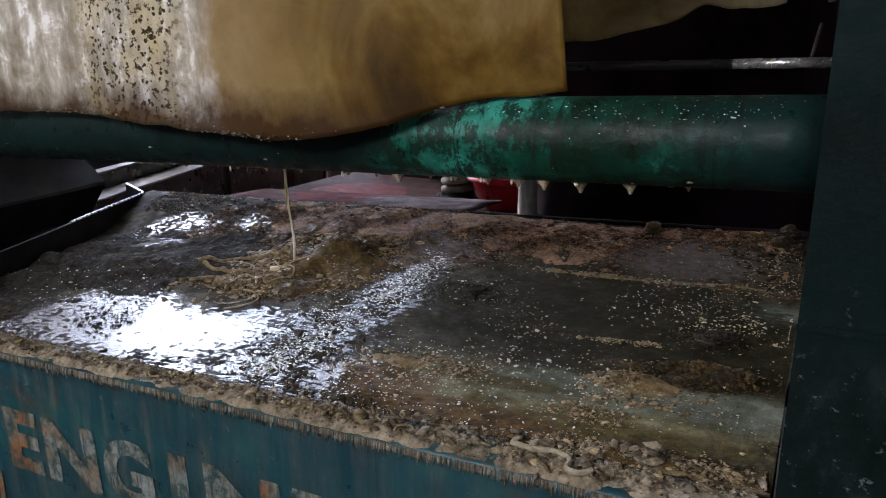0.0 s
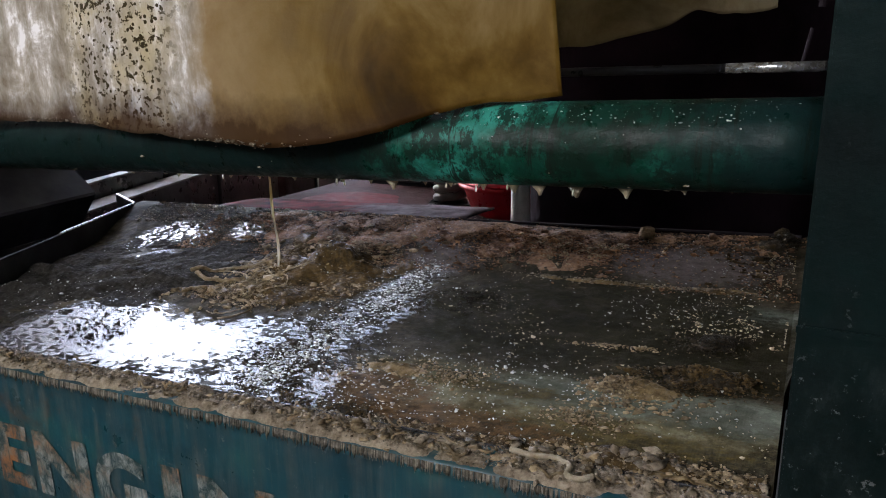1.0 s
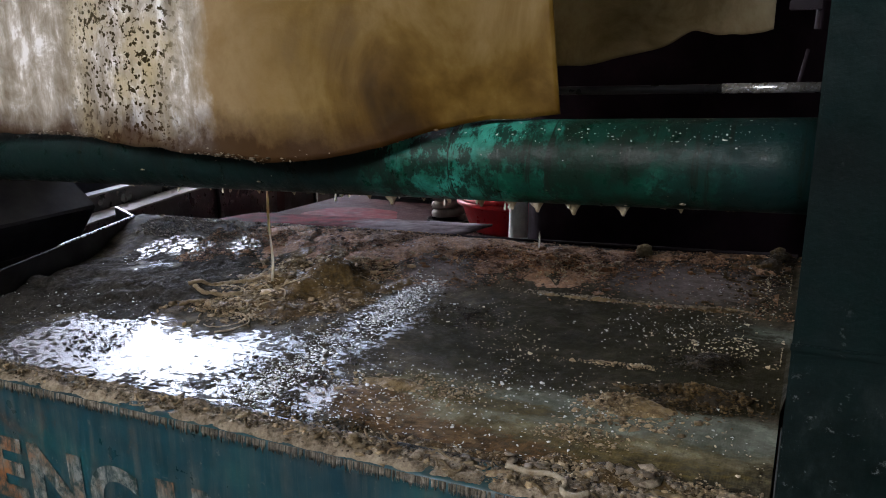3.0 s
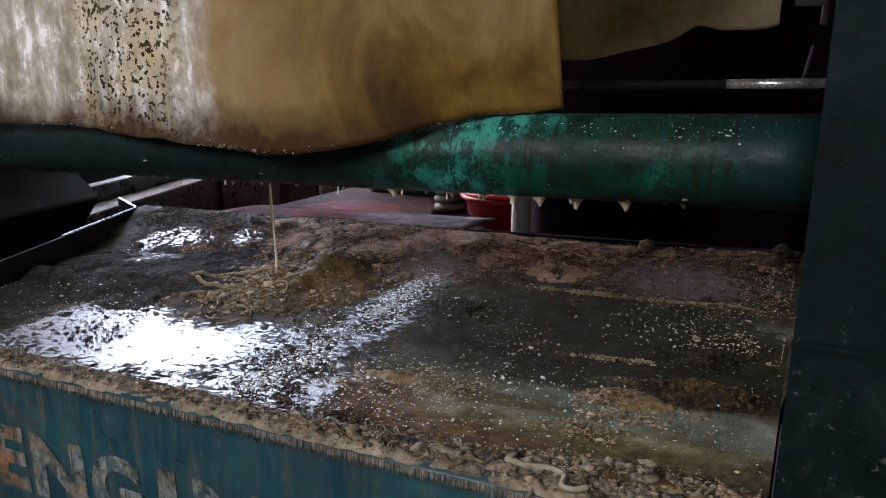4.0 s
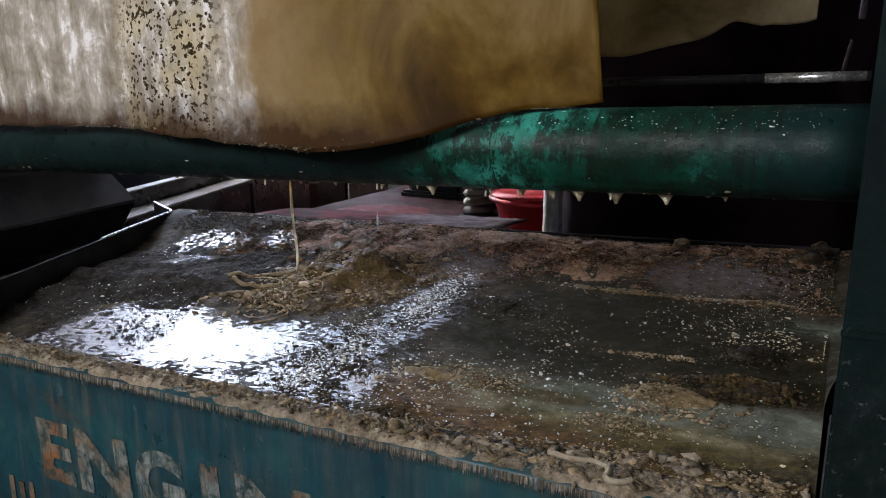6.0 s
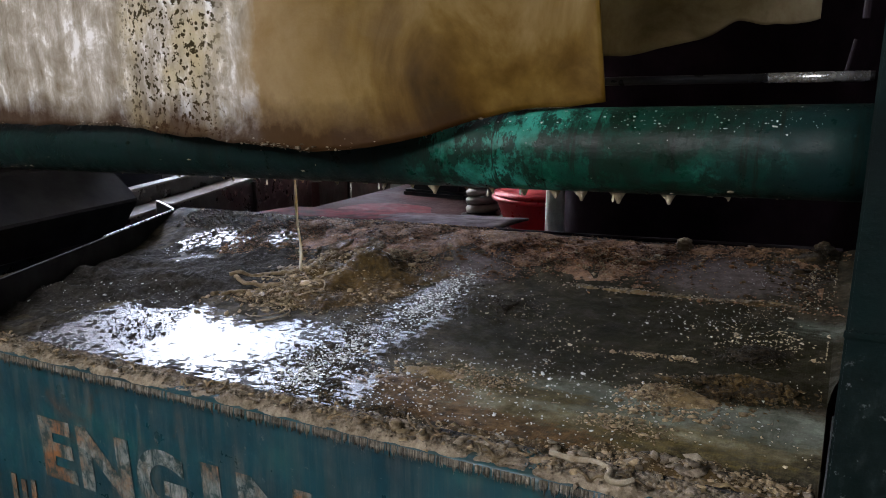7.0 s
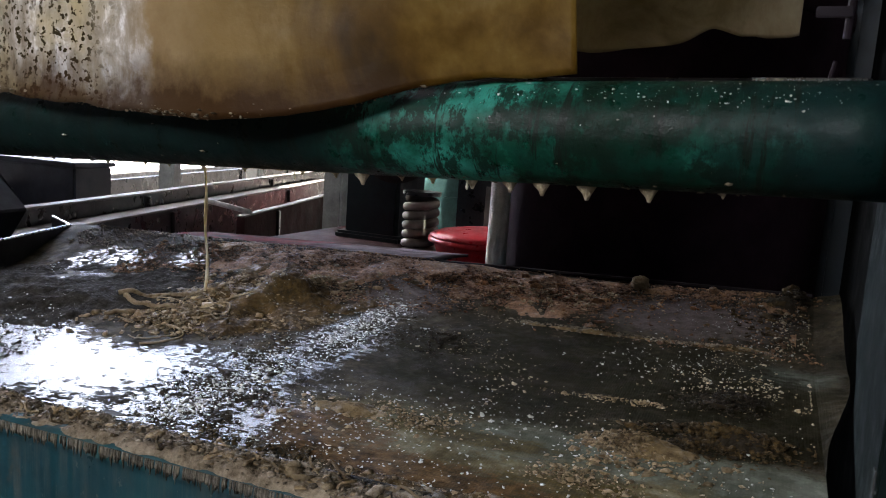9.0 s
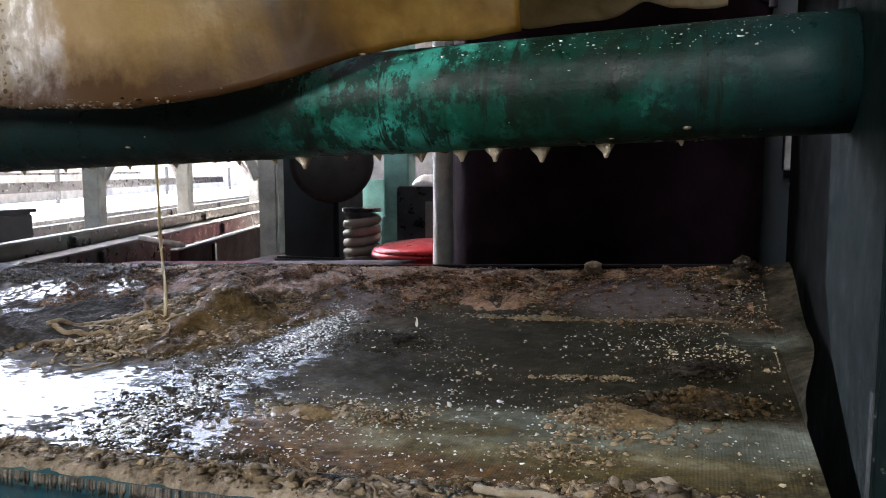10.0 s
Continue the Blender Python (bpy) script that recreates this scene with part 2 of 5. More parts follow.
    col = n.mix(n.math("MULTIPLY", olive, 0.8), col, n.ramp(fine, (0.4, (0.02, 0.014, 0.003)), (0.62, (0.11, 0.08, 0.022))))
    col = n.mix(n.math("MULTIPLY", rusty, 0.85), col, n.ramp(fine, (0.4, (0.028, 0.014, 0.004)), (0.62, (0.16, 0.088, 0.034))))
    col = n.mix(n.math("MULTIPLY", film, 0.9), col, n.ramp(fine, (0.4, (0.075, 0.060, 0.054)), (0.62, (0.17, 0.145, 0.135))))
    col = n.mix(n.math("MULTIPLY", sludge, 0.95), col, n.ramp(n.math("ADD", n.math("MULTIPLY", fine, 0.5), n.math("MULTIPLY", broad, 0.5)), (0.40, (0.004, 0.0036, 0.0012)), (0.51, (0.014, 0.0125, 0.0055)), (0.60, (0.030, 0.028, 0.015)), (0.70, (0.06, 0.055, 0.035))))
    dull = most(n.math("SUBTRACT", 1.0, water), flecks)
    damp = n.ramp(n.noise(13, 8, 0.75), (0.42, 0.5), (0.58, 0.85))
    rough = n.t.nodes.new("ShaderNodeMix")
    n.put(rough.inputs[0], dull)
    rough.inputs[2].default_value = 0.10
    n.put(rough.inputs[3], damp)
    spec = n.t.nodes.new("ShaderNodeMapRange")
    n.put(spec.inputs[0], dull)
    spec.inputs[3].default_value, spec.inputs[4].default_value = 1.0, 0.02
    wet_flecks = n.math("MULTIPLY", flecks, n.math("ADD", n.math("MULTIPLY", water, 0.7), 0.25))
    n.set(Base_Color=n.mix(wet_flecks, col, (0.02, 0.016, 0.010)), Roughness=rough.outputs[0], Specular_IOR_Level=spec.outputs[0], IOR=1.75)
    wire = n.math("ADD", n.wave(52, "X"), n.wave(52, "Y"))
    n.bump(wire, 0.16, 0.0016)
    n.bump(fine, 0.4, 0.006)


def pulp_build(color, dark, dull=0.6):
    def build(n):
        fine = n.noise(42, 9, 0.78)
        c = n.ramp(n.math("ADD", n.math("MULTIPLY", fine, 0.65), n.math("MULTIPLY", n.noise(8, 6, 0.7), 0.35)), (0.40, dark), (0.60, color))
        v = n.ramp(n.island(), (0.0, 0.35), (1.0, 1.4))
        mix = n.t.nodes.new("ShaderNodeMix")
        mix.data_type, mix.blend_type = "RGBA", "MULTIPLY"
        mix.inputs[0].default_value = 1.0
        n.put(mix.inputs[6], c)
        n.put(mix.inputs[7], v)
        n.set(Base_Color=mix.outputs[2], Roughness=n.ramp(n.noise(60, 5, 0.7), (0.40, dull - 0.25), (0.52, dull + 0.3)), Specular_IOR_Level=0.22)
        n.bump(fine, 0.9, 0.012)

    return build


def letter_build(n):
    # chalky lettering, rubbed through in vertical streaks and run with rust
    stain = n.ramp(n.noise(6, 7, 0.7), (0.40, (0.25, 0.27, 0.255)), (0.50, (0.18, 0.15, 0.115)), (0.60, (0.24, 0.105, 0.042)))
    chip = n.math("MAXIMUM", n.ramp(n.noise(13, 10, 0.80), (0.46, 0.0), (0.58, 0.95)), n.ramp(n.noise(5, 8, 0.75, at=n.scaled(9, 9, 1.4)), (0.45, 0.0), (0.60, 0.92)))
    n.set(Base_Color=n.mix(chip, stain, n.ramp(n.noise(5, 6), (0.35, (0.004, 0.028, 0.036)), (0.65, (0.016, 0.045, 0.044)))), Roughness=0.55, Specular_IOR_Level=0.3)
    n.bump(n.noise(50, 5), 0.3, 0.002)


TEAL = material("worn_teal_paint", teal_build)
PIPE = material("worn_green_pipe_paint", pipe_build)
SHEET = material("fouled_plastic_sheet", sheet_build)
def far_sheet_build(n):
    c = n.ramp(n.noise(3.5, 7, 0.65, bend=0.5), (0.35, (0.12, 0.09, 0.045)), (0.5, (0.25, 0.20, 0.125)), (0.66, (0.36, 0.31, 0.21)))
    n.set(Base_Color=c, Roughness=0.5, Specular_IOR_Level=0.2)
    n.bump(n.noise(8, 6), 0.3, 0.015)
    thin = n.t.nodes.new("ShaderNodeBsdfTranslucent")
    n.put(thin.inputs["Color"], n.mix(0.2, c, (0.5, 0.42, 0.2)))
    both = n.t.nodes.new("ShaderNodeMixShader")
    both.inputs[0].default_value = 0.45
    n.put(both.inputs[1], n.b.outputs[0])
    n.put(both.inputs[2], thin.outputs[0])
    n.put(n.t.nodes["Material Output"].inputs["Surface"], both.outputs[0])


FAR_SHEET = material("grimy_translucent_plastic", far_sheet_build)
SCREEN = material("wet_wire_cloth", screen_build)
PULP = material("tan_pulp", pulp_build((0.47, 0.37, 0.23), (0.15, 0.10, 0.05)))
PULP_DARK = material("brown_pulp", pulp_build((0.13, 0.085, 0.032), (0.014, 0.009, 0.003)))
PULP_RED = material("rust_brown_pulp", pulp_build((0.42, 0.25, 0.14), (0.07, 0.038, 0.021)))
PULP_BLACK = material("black_brown_sludge", pulp_build((0.045, 0.034, 0.02), (0.010, 0.007, 0.004)))
PULP_TAN = material("yellow_tan_mush", pulp_build((0.30, 0.22, 0.11), (0.07, 0.046, 0.018)))
DRIP = material("grey_dried_drips", pulp_build((0.30, 0.27, 0.22), (0.09, 0.08, 0.065)))
SILT = material("dark_grey_silt", pulp_build((0.040, 0.036, 0.030), (0.007, 0.006, 0.005), 0.85))
PULP_GREY = material("grey_tan_pulp", pulp_build((0.42, 0.35, 0.26), (0.11, 0.085, 0.055)))
PULP_RUST = material("rust_orange_pulp", pulp_build((0.48, 0.26, 0.12), (0.14, 0.065, 0.03)))
PULP_PALE = material("pale_wet_pulp", pulp_build((0.70, 0.62, 0.46), (0.36, 0.28, 0.17), 0.45))
def slurry_build(n):
    n.set(Base_Color=n.ramp(n.noise(40, 5), (0.3, (0.50, 0.44, 0.33)), (0.7, (0.72, 0.67, 0.56))), Roughness=0.25, Subsurface_Weight=1.0, Subsurface_Radius=(0.02, 0.018, 0.014), Subsurface_Scale=1.0)
    n.bump(n.noise(90, 4), 0.2, 0.002)


SLURRY = material("milky_slurry", slurry_build)
LETTER = material("stained_white_lettering", letter_build)
STEEL = material("wet_dark_steel", plain((0.05, 0.05, 0.055), 0.35, metal=0.5, dark=0.4, scale=4, wet=0.3))
BLACK = material("black_wet_iron", plain((0.017, 0.011, 0.016), 0.6, dark=0.5, scale=3, spec=0.12))
COLUMN_TEAL = material("near_black_column_teal", column_build)
SCUFF = material("rubbed_grey_edge", plain((0.075, 0.082, 0.085), 0.7, dark=0.12, scale=11, bump=0.6, spec=0.1))
HOOD = material("dark_navy_hood_paint", plain((0.013, 0.014, 0.021), 0.55, dark=0.4, scale=3, spec=0.3))
TANK = material("black_tank_paint", plain((0.036, 0.020, 0.030), 0.8, dark=0.45, scale=3, spec=0.05))
# opaque white base colour carries the glint that clear water would reflect
GLINT_BEAD = material("white_glint_bead", plain((0.75, 0.76, 0.72), 0.06, dark=0.8, scale=30, bump=0.0, wet=1.0, spec=0.9))
BRIGHT = material("bare_bright_steel", plain((0.55, 0.55, 0.56), 0.3, metal=0.8, dark=0.5, scale=20))
CONCRETE = material("stained_concrete", plain((0.30, 0.28, 0.255), 0.75, dark=0.45, scale=1.7, bump=0.4, size=0.006))
STAINED = material("red_stained_wet_concrete", plain((0.055, 0.022, 0.023), 0.8, dark=0.4, scale=2.2, bump=0.6, size=0.012, spec=0.1))
FLOOR = material("wet_concrete_floor", plain((0.10, 0.092, 0.085), 0.6, dark=0.4, scale=0.7, bump=0.4, size=0.008, wet=0.1))
LIME = material("limewashed_steel", plain((0.72, 0.70, 0.70), 0.5, dark=0.55, scale=12, bump=0.5, size=0.006))
GREY = material("pale_grey_post_paint", plain((0.36, 0.37, 0.36), 0.6, dark=0.6, scale=5))
AQUA = material("pale_aqua_paint", plain((0.16, 0.36, 0.34), 0.55, dark=0.6, scale=4))
NAVY = material("dark_blue_paint", plain((0.012, 0.026, 0.036), 0.5, dark=0.5, scale=4))
RED = material("red_plastic", plain((0.62, 0.02, 0.035), 0.4, dark=0.85, scale=5, bump=0.02))
CRUST = material("white_lime_crust", plain((0.90, 0.89, 0.92), 0.6, dark=0.75, scale=14, bump=0.6, size=0.008))
ROOF = material("dark_roof_sheet", plain((0.10, 0.10, 0.105), 0.6, metal=0.3, dark=0.5, scale=2))
WALL = material("sooty_plaster", plain((0.16, 0.15, 0.14), 0.85, dark=0.45, scale=0.9, bump=0.4, size=0.008))
GROUND = material("pale_dry_ground", plain((0.48, 0.45, 0.40), 0.9, dark=0.7, scale=0.5))
# near-black colour that stands for shade, not a paint
DEEP = material("black_for_gap_shade", plain((0.004, 0.005, 0.005), 0.8, dark=0.5, scale=4, spec=0.05))
RED_WASH = material("red_wash_water", plain((0.12, 0.014, 0.018), 0.8, dark=0.4, scale=5, bump=0.3, spec=0.15))
PALE_REFLECTION = material("painted_pale_reflection", plain((0.15, 0.13, 0.135), 0.7, dark=0.5, scale=5, bump=0.3, spec=0.15))


def apron_build(n):
    # pale sheen and red reflection are painted into the plate's colour, beside red wash
    wash = n.t.nodes.new("ShaderNodeMapRange")
    n.put(wash.inputs[0], n.math("ADD", n.axis(0), n.math("MULTIPLY", n.math("SUBTRACT", n.noise(4, 6, 0.7), 0.5), 1.0)))
    wash.inputs[1].default_value, wash.inputs[2].default_value = -1.85, -2.05
    grey = n.ramp(n.noise(7, 7, 0.7), (0.36, (0.05, 0.036, 0.040)), (0.62, (0.20, 0.175, 0.19)))
    red = n.ramp(n.noise(6, 7, 0.7), (0.40, (0.022, 0.008, 0.010)), (0.62, (0.15, 0.020, 0.026)))
    n.set(Base_Color=n.mix(wash.outputs[0], grey, red), Roughness=n.ramp(n.noise(9, 6), (0.35, 0.7), (0.65, 0.95)), Specular_IOR_Level=0.03)
    n.bump(n.noise(20, 6), 0.4, 0.006)


APRON = material("wet_apron_painted_reflections", apron_build)
RUBBER = material("black_rubber", plain((0.012, 0.012, 0.013), 0.6, dark=0.6, scale=6))


# ---- mesh helpers ----
def solid(bm, x0, x1, y0, y1, z0, z1, bevel=0.0, m=None):
    made = bmesh.ops.create_cube(bm, size=1.0, matrix=(m or Matrix()) @ Matrix.Translation(((x0 + x1) / 2, (y0 + y1) / 2, (z0 + z1) / 2)) @ Matrix.Diagonal((x1 - x0, y1 - y0, z1 - z0, 1)))
    if bevel:
        vs = set(made["verts"])
        es = [e for e in bm.edges if e.verts[0] in vs and e.verts[1] in vs]
        bmesh.ops.bevel(bm, geom=es, offset=bevel, segments=2, affect="EDGES", clamp_overlap=True)
    return bm


def box(x0, x1, y0, y1, z0, z1, bevel=0.0, m=None):
    return solid(bmesh.new(), x0, x1, y0, y1, z0, z1, bevel, m)


def tube(bm, points, radius, sides=12, caps=True):
    """A round bar along points; radius may be a list."""
    pts = [Vector(p) for p in points]
    rad = radius if isinstance(radius, (list, tuple)) else [radius] * len(pts)
    rings, up = [], None
    for i, p in enumerate(pts):
        d = (pts[min(i + 1, len(pts) - 1)] - pts[max(i - 1, 0)]).normalized()
        if up is None:
            up = Vector((0, 0, 1)) if abs(d.z) < 0.9 else Vector((1, 0, 0))
        a = d.cross(up).normalized()
        b = a.cross(d)
        up = b
        rings.append([bm.verts.new(p + rad[i] * (math.cos(k * math.tau / sides) * a + math.sin(k * math.tau / sides) * b)) for k in range(sides)])
    for r, s in zip(rings, rings[1:]):
        for k in range(sides):
            bm.faces.new((r[k], r[(k + 1) % sides], s[(k + 1) % sides], s[k]))
    if caps:
        bm.faces.new(rings[0])
        bm.faces.new(rings[-1][::-1])
    return bm


def lathe(bm, profile, sides=48, at=(0, 0, 0)):
    """Turns (radius, height) points round an upright axis."""
    rings = [[bm.verts.new((at[0] + r * math.cos(k * math.tau / sides), at[1] + r * math.sin(k * math.tau / sides), at[2] + z)) for k in range(sides)] for r, z in profile]
    for a, b in zip(rings, rings[1:]):
        for k in range(sides):
            bm.faces.new((a[k], a[(k + 1) % sides], b[(k + 1) % sides], b[k]))
    bm.faces.new(rings[0][::-1])
    bm.faces.new(rings[-1])
    return bm


def finish(me, material, smooth):
    me.materials.append(material)
    if smooth:
        me.shade_smooth()
    return me


def mesh_of(name, bm, material, smooth=False):
    bmesh.ops.recalc_face_normals(bm, faces=bm.faces)
    me = bpy.data.meshes.new(name)
    bm.to_mesh(me)
    bm.free()
    return finish(me, material, smooth)


def part(name, bm, material, parent, label="", smooth=False):
    ob = new(name, mesh_of(name, bm, material, smooth))
    ob.parent = parent
    return tagged(ob, label)


def thing(name, bm, material, label, category, group="", kind="", smooth=False):
    return tagged(new(name, mesh_of(name, bm, material, smooth)), label, category, group, kind)


def holder(name, label, category, at=(0, 0, 0), group="", kind=""):
    ob = new(name)
    ob.location = at
    return tagged(ob, label, category, group, kind)


def sheet_mesh(name, xs, ys, height, material, thick=0.0):
    """A fine sheet over xs and ys at height(x, y), from arrays; thick adds an underside."""
    X, Y = np.meshgrid(xs, ys)
    Z = height(X, Y)
    v = np.stack([X, Y, Z], -1).reshape(-1, 3)
    nx, ny = len(xs), len(ys)
    i = np.arange(nx * ny).reshape(ny, nx)
    f = np.stack([i[:-1, :-1], i[:-1, 1:], i[1:, 1:], i[1:, :-1]], -1).reshape(-1, 4)
    if thick:
        rim = np.concatenate([i[0, :], i[1:, -1], i[-1, -2::-1], i[-2:0:-1, 0]])
        low = v[rim] - (0, 0, thick)
        k = len(v) + np.arange(len(rim))
        f = np.concatenate([f, np.stack([rim, k, np.roll(k, -1), np.roll(rim, -1)], -1)])
        v = np.concatenate([v, low])
    me = bpy.data.meshes.new(name)
    me.from_pydata(v.tolist(), [], f.tolist())
    return finish(me, material, True)


def waves(x, y, seed, scale, octaves=4):
    """Cheap smooth noise over arrays, about -1 to 1."""
    rng = np.random.default_rng(seed)
    out = np.zeros_like(x)
    for o in range(octaves):
        for _ in range(5):
            a, ph = rng.uniform(0, math.tau), rng.uniform(0, math.tau)
            k = scale * 2**o * rng.uniform(0.7, 1.3)
            out += np.sin(k * (np.cos(a) * x + np.sin(a) * y) + ph) / 2**o / 4
    return out


# ---- the machine's lines ----
RIM = 0.765  # height of the near rim at its middle
FALL = 0.033  # the rim falls towards the discharge side
PIPE_Y, PIPE_R = 1.559, 0.0905
CREASE = -1.14


def pipe_z(x):
    return 1.3776 + 0.035 * x


def fall(x):
    return FALL * (x + 0.85)


def sloped(bm):
    """Leans a front part with the rim."""
    for v in bm.verts:
        v.co.z += fall(v.co.x)
    return bm


def smooth01(a, b, v):
    t = np.clip((v - a) / (b - a), 0, 1)
    return t * t * (3 - 2 * t)


def bed(x, y):
    """Height of the wire cloth: a slight fall to the discharge side, a bank towards the back."""
    z = 0.776 + 0.035 * (x + 0.3) + 0.05 * (y - 1.7) + 0.088 * smooth01(2.30, 2.78, y)
    return z + 0.004 * np.exp(-(((x - CREASE - 0.02 * np.sin(7 * y)) / 0.05) ** 2)) - 0.012 * np.exp(-(((x + 0.6) / 0.35) ** 2))


# ---- setting ----
def joined(*boxes, bevel=0.0, m=None):
    bm = bmesh.new()
    for b in boxes:
        solid(bm, *b, bevel=bevel, m=m)
    return bm


thing("ground", box(-300, 300, -300, 300, -0.3, -0.05), GROUND, "pale dry ground outside the shed", "ground", kind="structure")
thing("floor", box(-8.8, 7.0, -4.0, 36.0, -0.25, 0.0, m=SHED), FLOOR, "dark wet concrete shed floor", "floor", kind="structure")
# walls out of view are assumed; this one's opening holds the added lamp
thing("wall_south", joined((-8.8, 7, -3.75, -3.5, 0, 3.25), (-8.8, 7, -3.75, -3.5, 5.25, 13.2), (-8.8, -5.4, -3.75, -3.5, 3.25, 5.25), (-1.6, 7, -3.75, -3.5, 3.25, 5.25), m=SHED), WALL, "unseen sooty plaster wall with an opening added for the front lamp", "wall", kind="structure")
thing("wall_east", box(7.0, 7.25, -3.75, 36.0, 0, 13.2, m=SHED), WALL, "sooty plaster side wall", "wall", kind="structure")
thing("wall_north", box(-8.8, 7.0, 36.0, 36.25, 0, 13.2, m=SHED), WALL, "sooty plaster end wall", "wall", kind="structure")
thing("wall_west", joined((-8.8, -8.55, -3.5, 9.0, 0, 13.2), (-8.8, -8.55, 9.0, 33.0, 12.6, 13.2), (-8.8, -8.55, 33.0, 36, 0, 13.2), m=SHED), WALL, "side wall with a wide open bay to daylight", "wall", kind="structure")
# roof out of view, raised with the bay so the cloth mirrors more sky
thing("ceiling", box(-9.2, 7.4, -4.0, 36.4, 13.2, 13.35, m=SHED), ROOF, "unseen dark sheet roof of the shed", "ceiling", kind="structure")


# ---- background of the shed ----
def launder(n0, n1, s0, s1, z1, cap, label, face=None):
    wall = holder("channel_wall", label, "channel wall", group="long channel walls")
    part("wall_body", box(n0, n1, s0, s1, 0, z1 - 0.014, 0.004, SHED), face or STEEL, wall)
    # pale strip paints the lit top edge above the dark face
    part("top_strip", box(n0 - 0.004, n1 + 0.004, s0, s1, z1 - 0.0135, z1, 0.004, SHED), cap, wall, "top strip, pale where it stands for a lit edge")
    for q in range(int(s0) + 1, int(s1), 3):
        part("rib", box(n1, n1 + 0.03, q, q + 0.05, 0, z1 - 0.03, 0.004, SHED), STEEL, wall)
    return wall


launder(-3.12, -3.03, 2.5, 17, 0.75, CONCRETE, "long dark steel channel wall with its lit top edge painted pale")
launder(-3.0, -2.82, 2.5, 11, 0.64, CONCRETE, "lower dark ledge with a pale top beside the channel")
launder(-2.36, -2.29, 6.2, 11.5, 0.605, CONCRETE, "short dark channel wall stained maroon", STAINED)
# dark steel chosen here for the wall's shaded near side
launder(-5.84, -5.7, 2.5, 24, 0.46, STEEL, "far dark tank wall")
thing("tank_cover", box(-8.3, -5.86, 2.5, 26, 0, 0.52, 0.01, SHED), LIME, "pale wet tank cover lit by daylight", "tank cover")
for n0, z0, z1, s1 in ((-8.42, 0.78, 0.98, 27.0), (-8.42, 1.12, 1.16, 20.0)):
    thing("bay_rail", box(n0, n0 + 0.05, 9.5, s1, z0, z1, 0.005, SHED), STEEL, "dark horizontal rail across the open bay", "rail", group="rails across the bay")
for s in (10.0, 16.0, 22.0, 28.0):
    thing("bay_post", box(-8.5, -8.43, s, s + 0.08, 0.0, 1.3, 0.005, SHED), STEEL, "dark short post in the open bay", "post", group="short posts in the bay")
thing("yard_wall", box(-16.3, -16.0, -10, 60, 0, 1.22, 0.02, SHED), CONCRETE, "low concrete yard wall outside", "wall", kind="structure")


def shed_post(n, s, lean):
    post = holder("timber_post", "pale grey post with slanting braces", "post", group="posts along the channels")
    part("shaft", box(n - 0.09, n + 0.09, s - 0.09, s + 0.09, 0.0, 13.2, 0.015, SHED), GREY, post)
    bm = bmesh.new()
    tube(bm, [SHED @ Vector((n, s, 0.95)), SHED @ Vector((n + lean, s + abs(lean), 2.3))], 0.045, 8)
    part("brace", bm, BLACK if lean < 0 else GREY, post)
    return post


shed_post(-3.95, 8.3, 0.55)
shed_post(-3.85, 10.7, -1.0)
shed_post(-3.9, 14.5, -1.2)

pump = holder("pump_housing", "dark painted pump housing on the shed floor", "machine")
part("body", box(-8.75, -7.0, 6.0, 6.5, 0.0, 0.77, 0.02), HOOD, pump)
part("lid", box(-8.78, -6.97, 5.97, 6.53, 0.771, 0.815, 0.01), HOOD, pump)

grey_post = holder("steel_post", "pale grey painted steel post", "post")
part("shaft", box(-3.98, -3.78, 6.15, 6.35, 0, 4.5, 0.02), GREY, grey_post)
bm = bmesh.new()
tube(bm, [(-4.0, 6.2, 1.15), (-4.45, 6.2, 2.0)], 0.05, 8)
part("brace", bm, GREY, grey_post)

motor = holder("drive_unit", "dark blue drive housing with a black pulley", "machine")
part("housing", box(-3.34, -2.86, 5.5, 6.0, 0.0, 1.5, 0.03), NAVY, motor)
part("foot", box(-3.4, -2.80, 5.45, 6.05, 0.0, 0.55, 0.02), NAVY, motor)
bm = lathe(bmesh.new(), [(0.02, -0.06), (0.25, -0.06), (0.30, -0.045), (0.285, 0.0), (0.30, 0.045), (0.25, 0.06), (0.02, 0.06)], 40)
bm.transform(pose(-2.74, 5.2, 1.29, 90, 0, 22))
part("pulley", bm, RUBBER, motor, "black pulley wheel", True)
bm = bmesh.new()
tube(bm, [(-2.74, 5.2, 1.29), (-2.9, 5.7, 1.29)], 0.04, 12)
part("shaft", bm, STEEL, motor)

thing("painted_panel", box(-4.1, -3.3, 8.1, 8.2, 0.0, 1.12, 0.01), AQUA, "pale aqua painted panel", "panel")
thing("aqua_column", joined((-3.12, -2.86, 7.0, 7.2, 0.78, 5.0), (-3.14, -2.84, 6.98, 7.22, 0.0, 0.779), bevel=0.012), AQUA, "pale aqua painted column on a dark plinth", "column")
cab = holder("low_cabinet", "dark low cabinet with rags on top", "cabinet")
part("body", box(-2.78, -1.9, 6.5, 6.95, 0.0, 1.08, 0.015), STEEL, cab)
part("door", box(-2.50, -2.1, 6.48, 6.499, 0.45, 0.95, 0.005), CONCRETE, cab)
bm = bmesh.new()
bmesh.ops.create_icosphere(bm, subdivisions=3, radius=0.13, matrix=pose(-2.46, 6.6, 1.10) @ Matrix.Diagonal((1.5, 0.9, 0.55, 1)))
for v in bm.verts:
    v.co += v.normal * 0.05 * noise.noise(v.co * 9)
    v.co.z = max(v.co.z, 1.08)
thing("rag_bundle", bm, LIME, "crumpled pale rag on a cabinet", "rag", smooth=True)

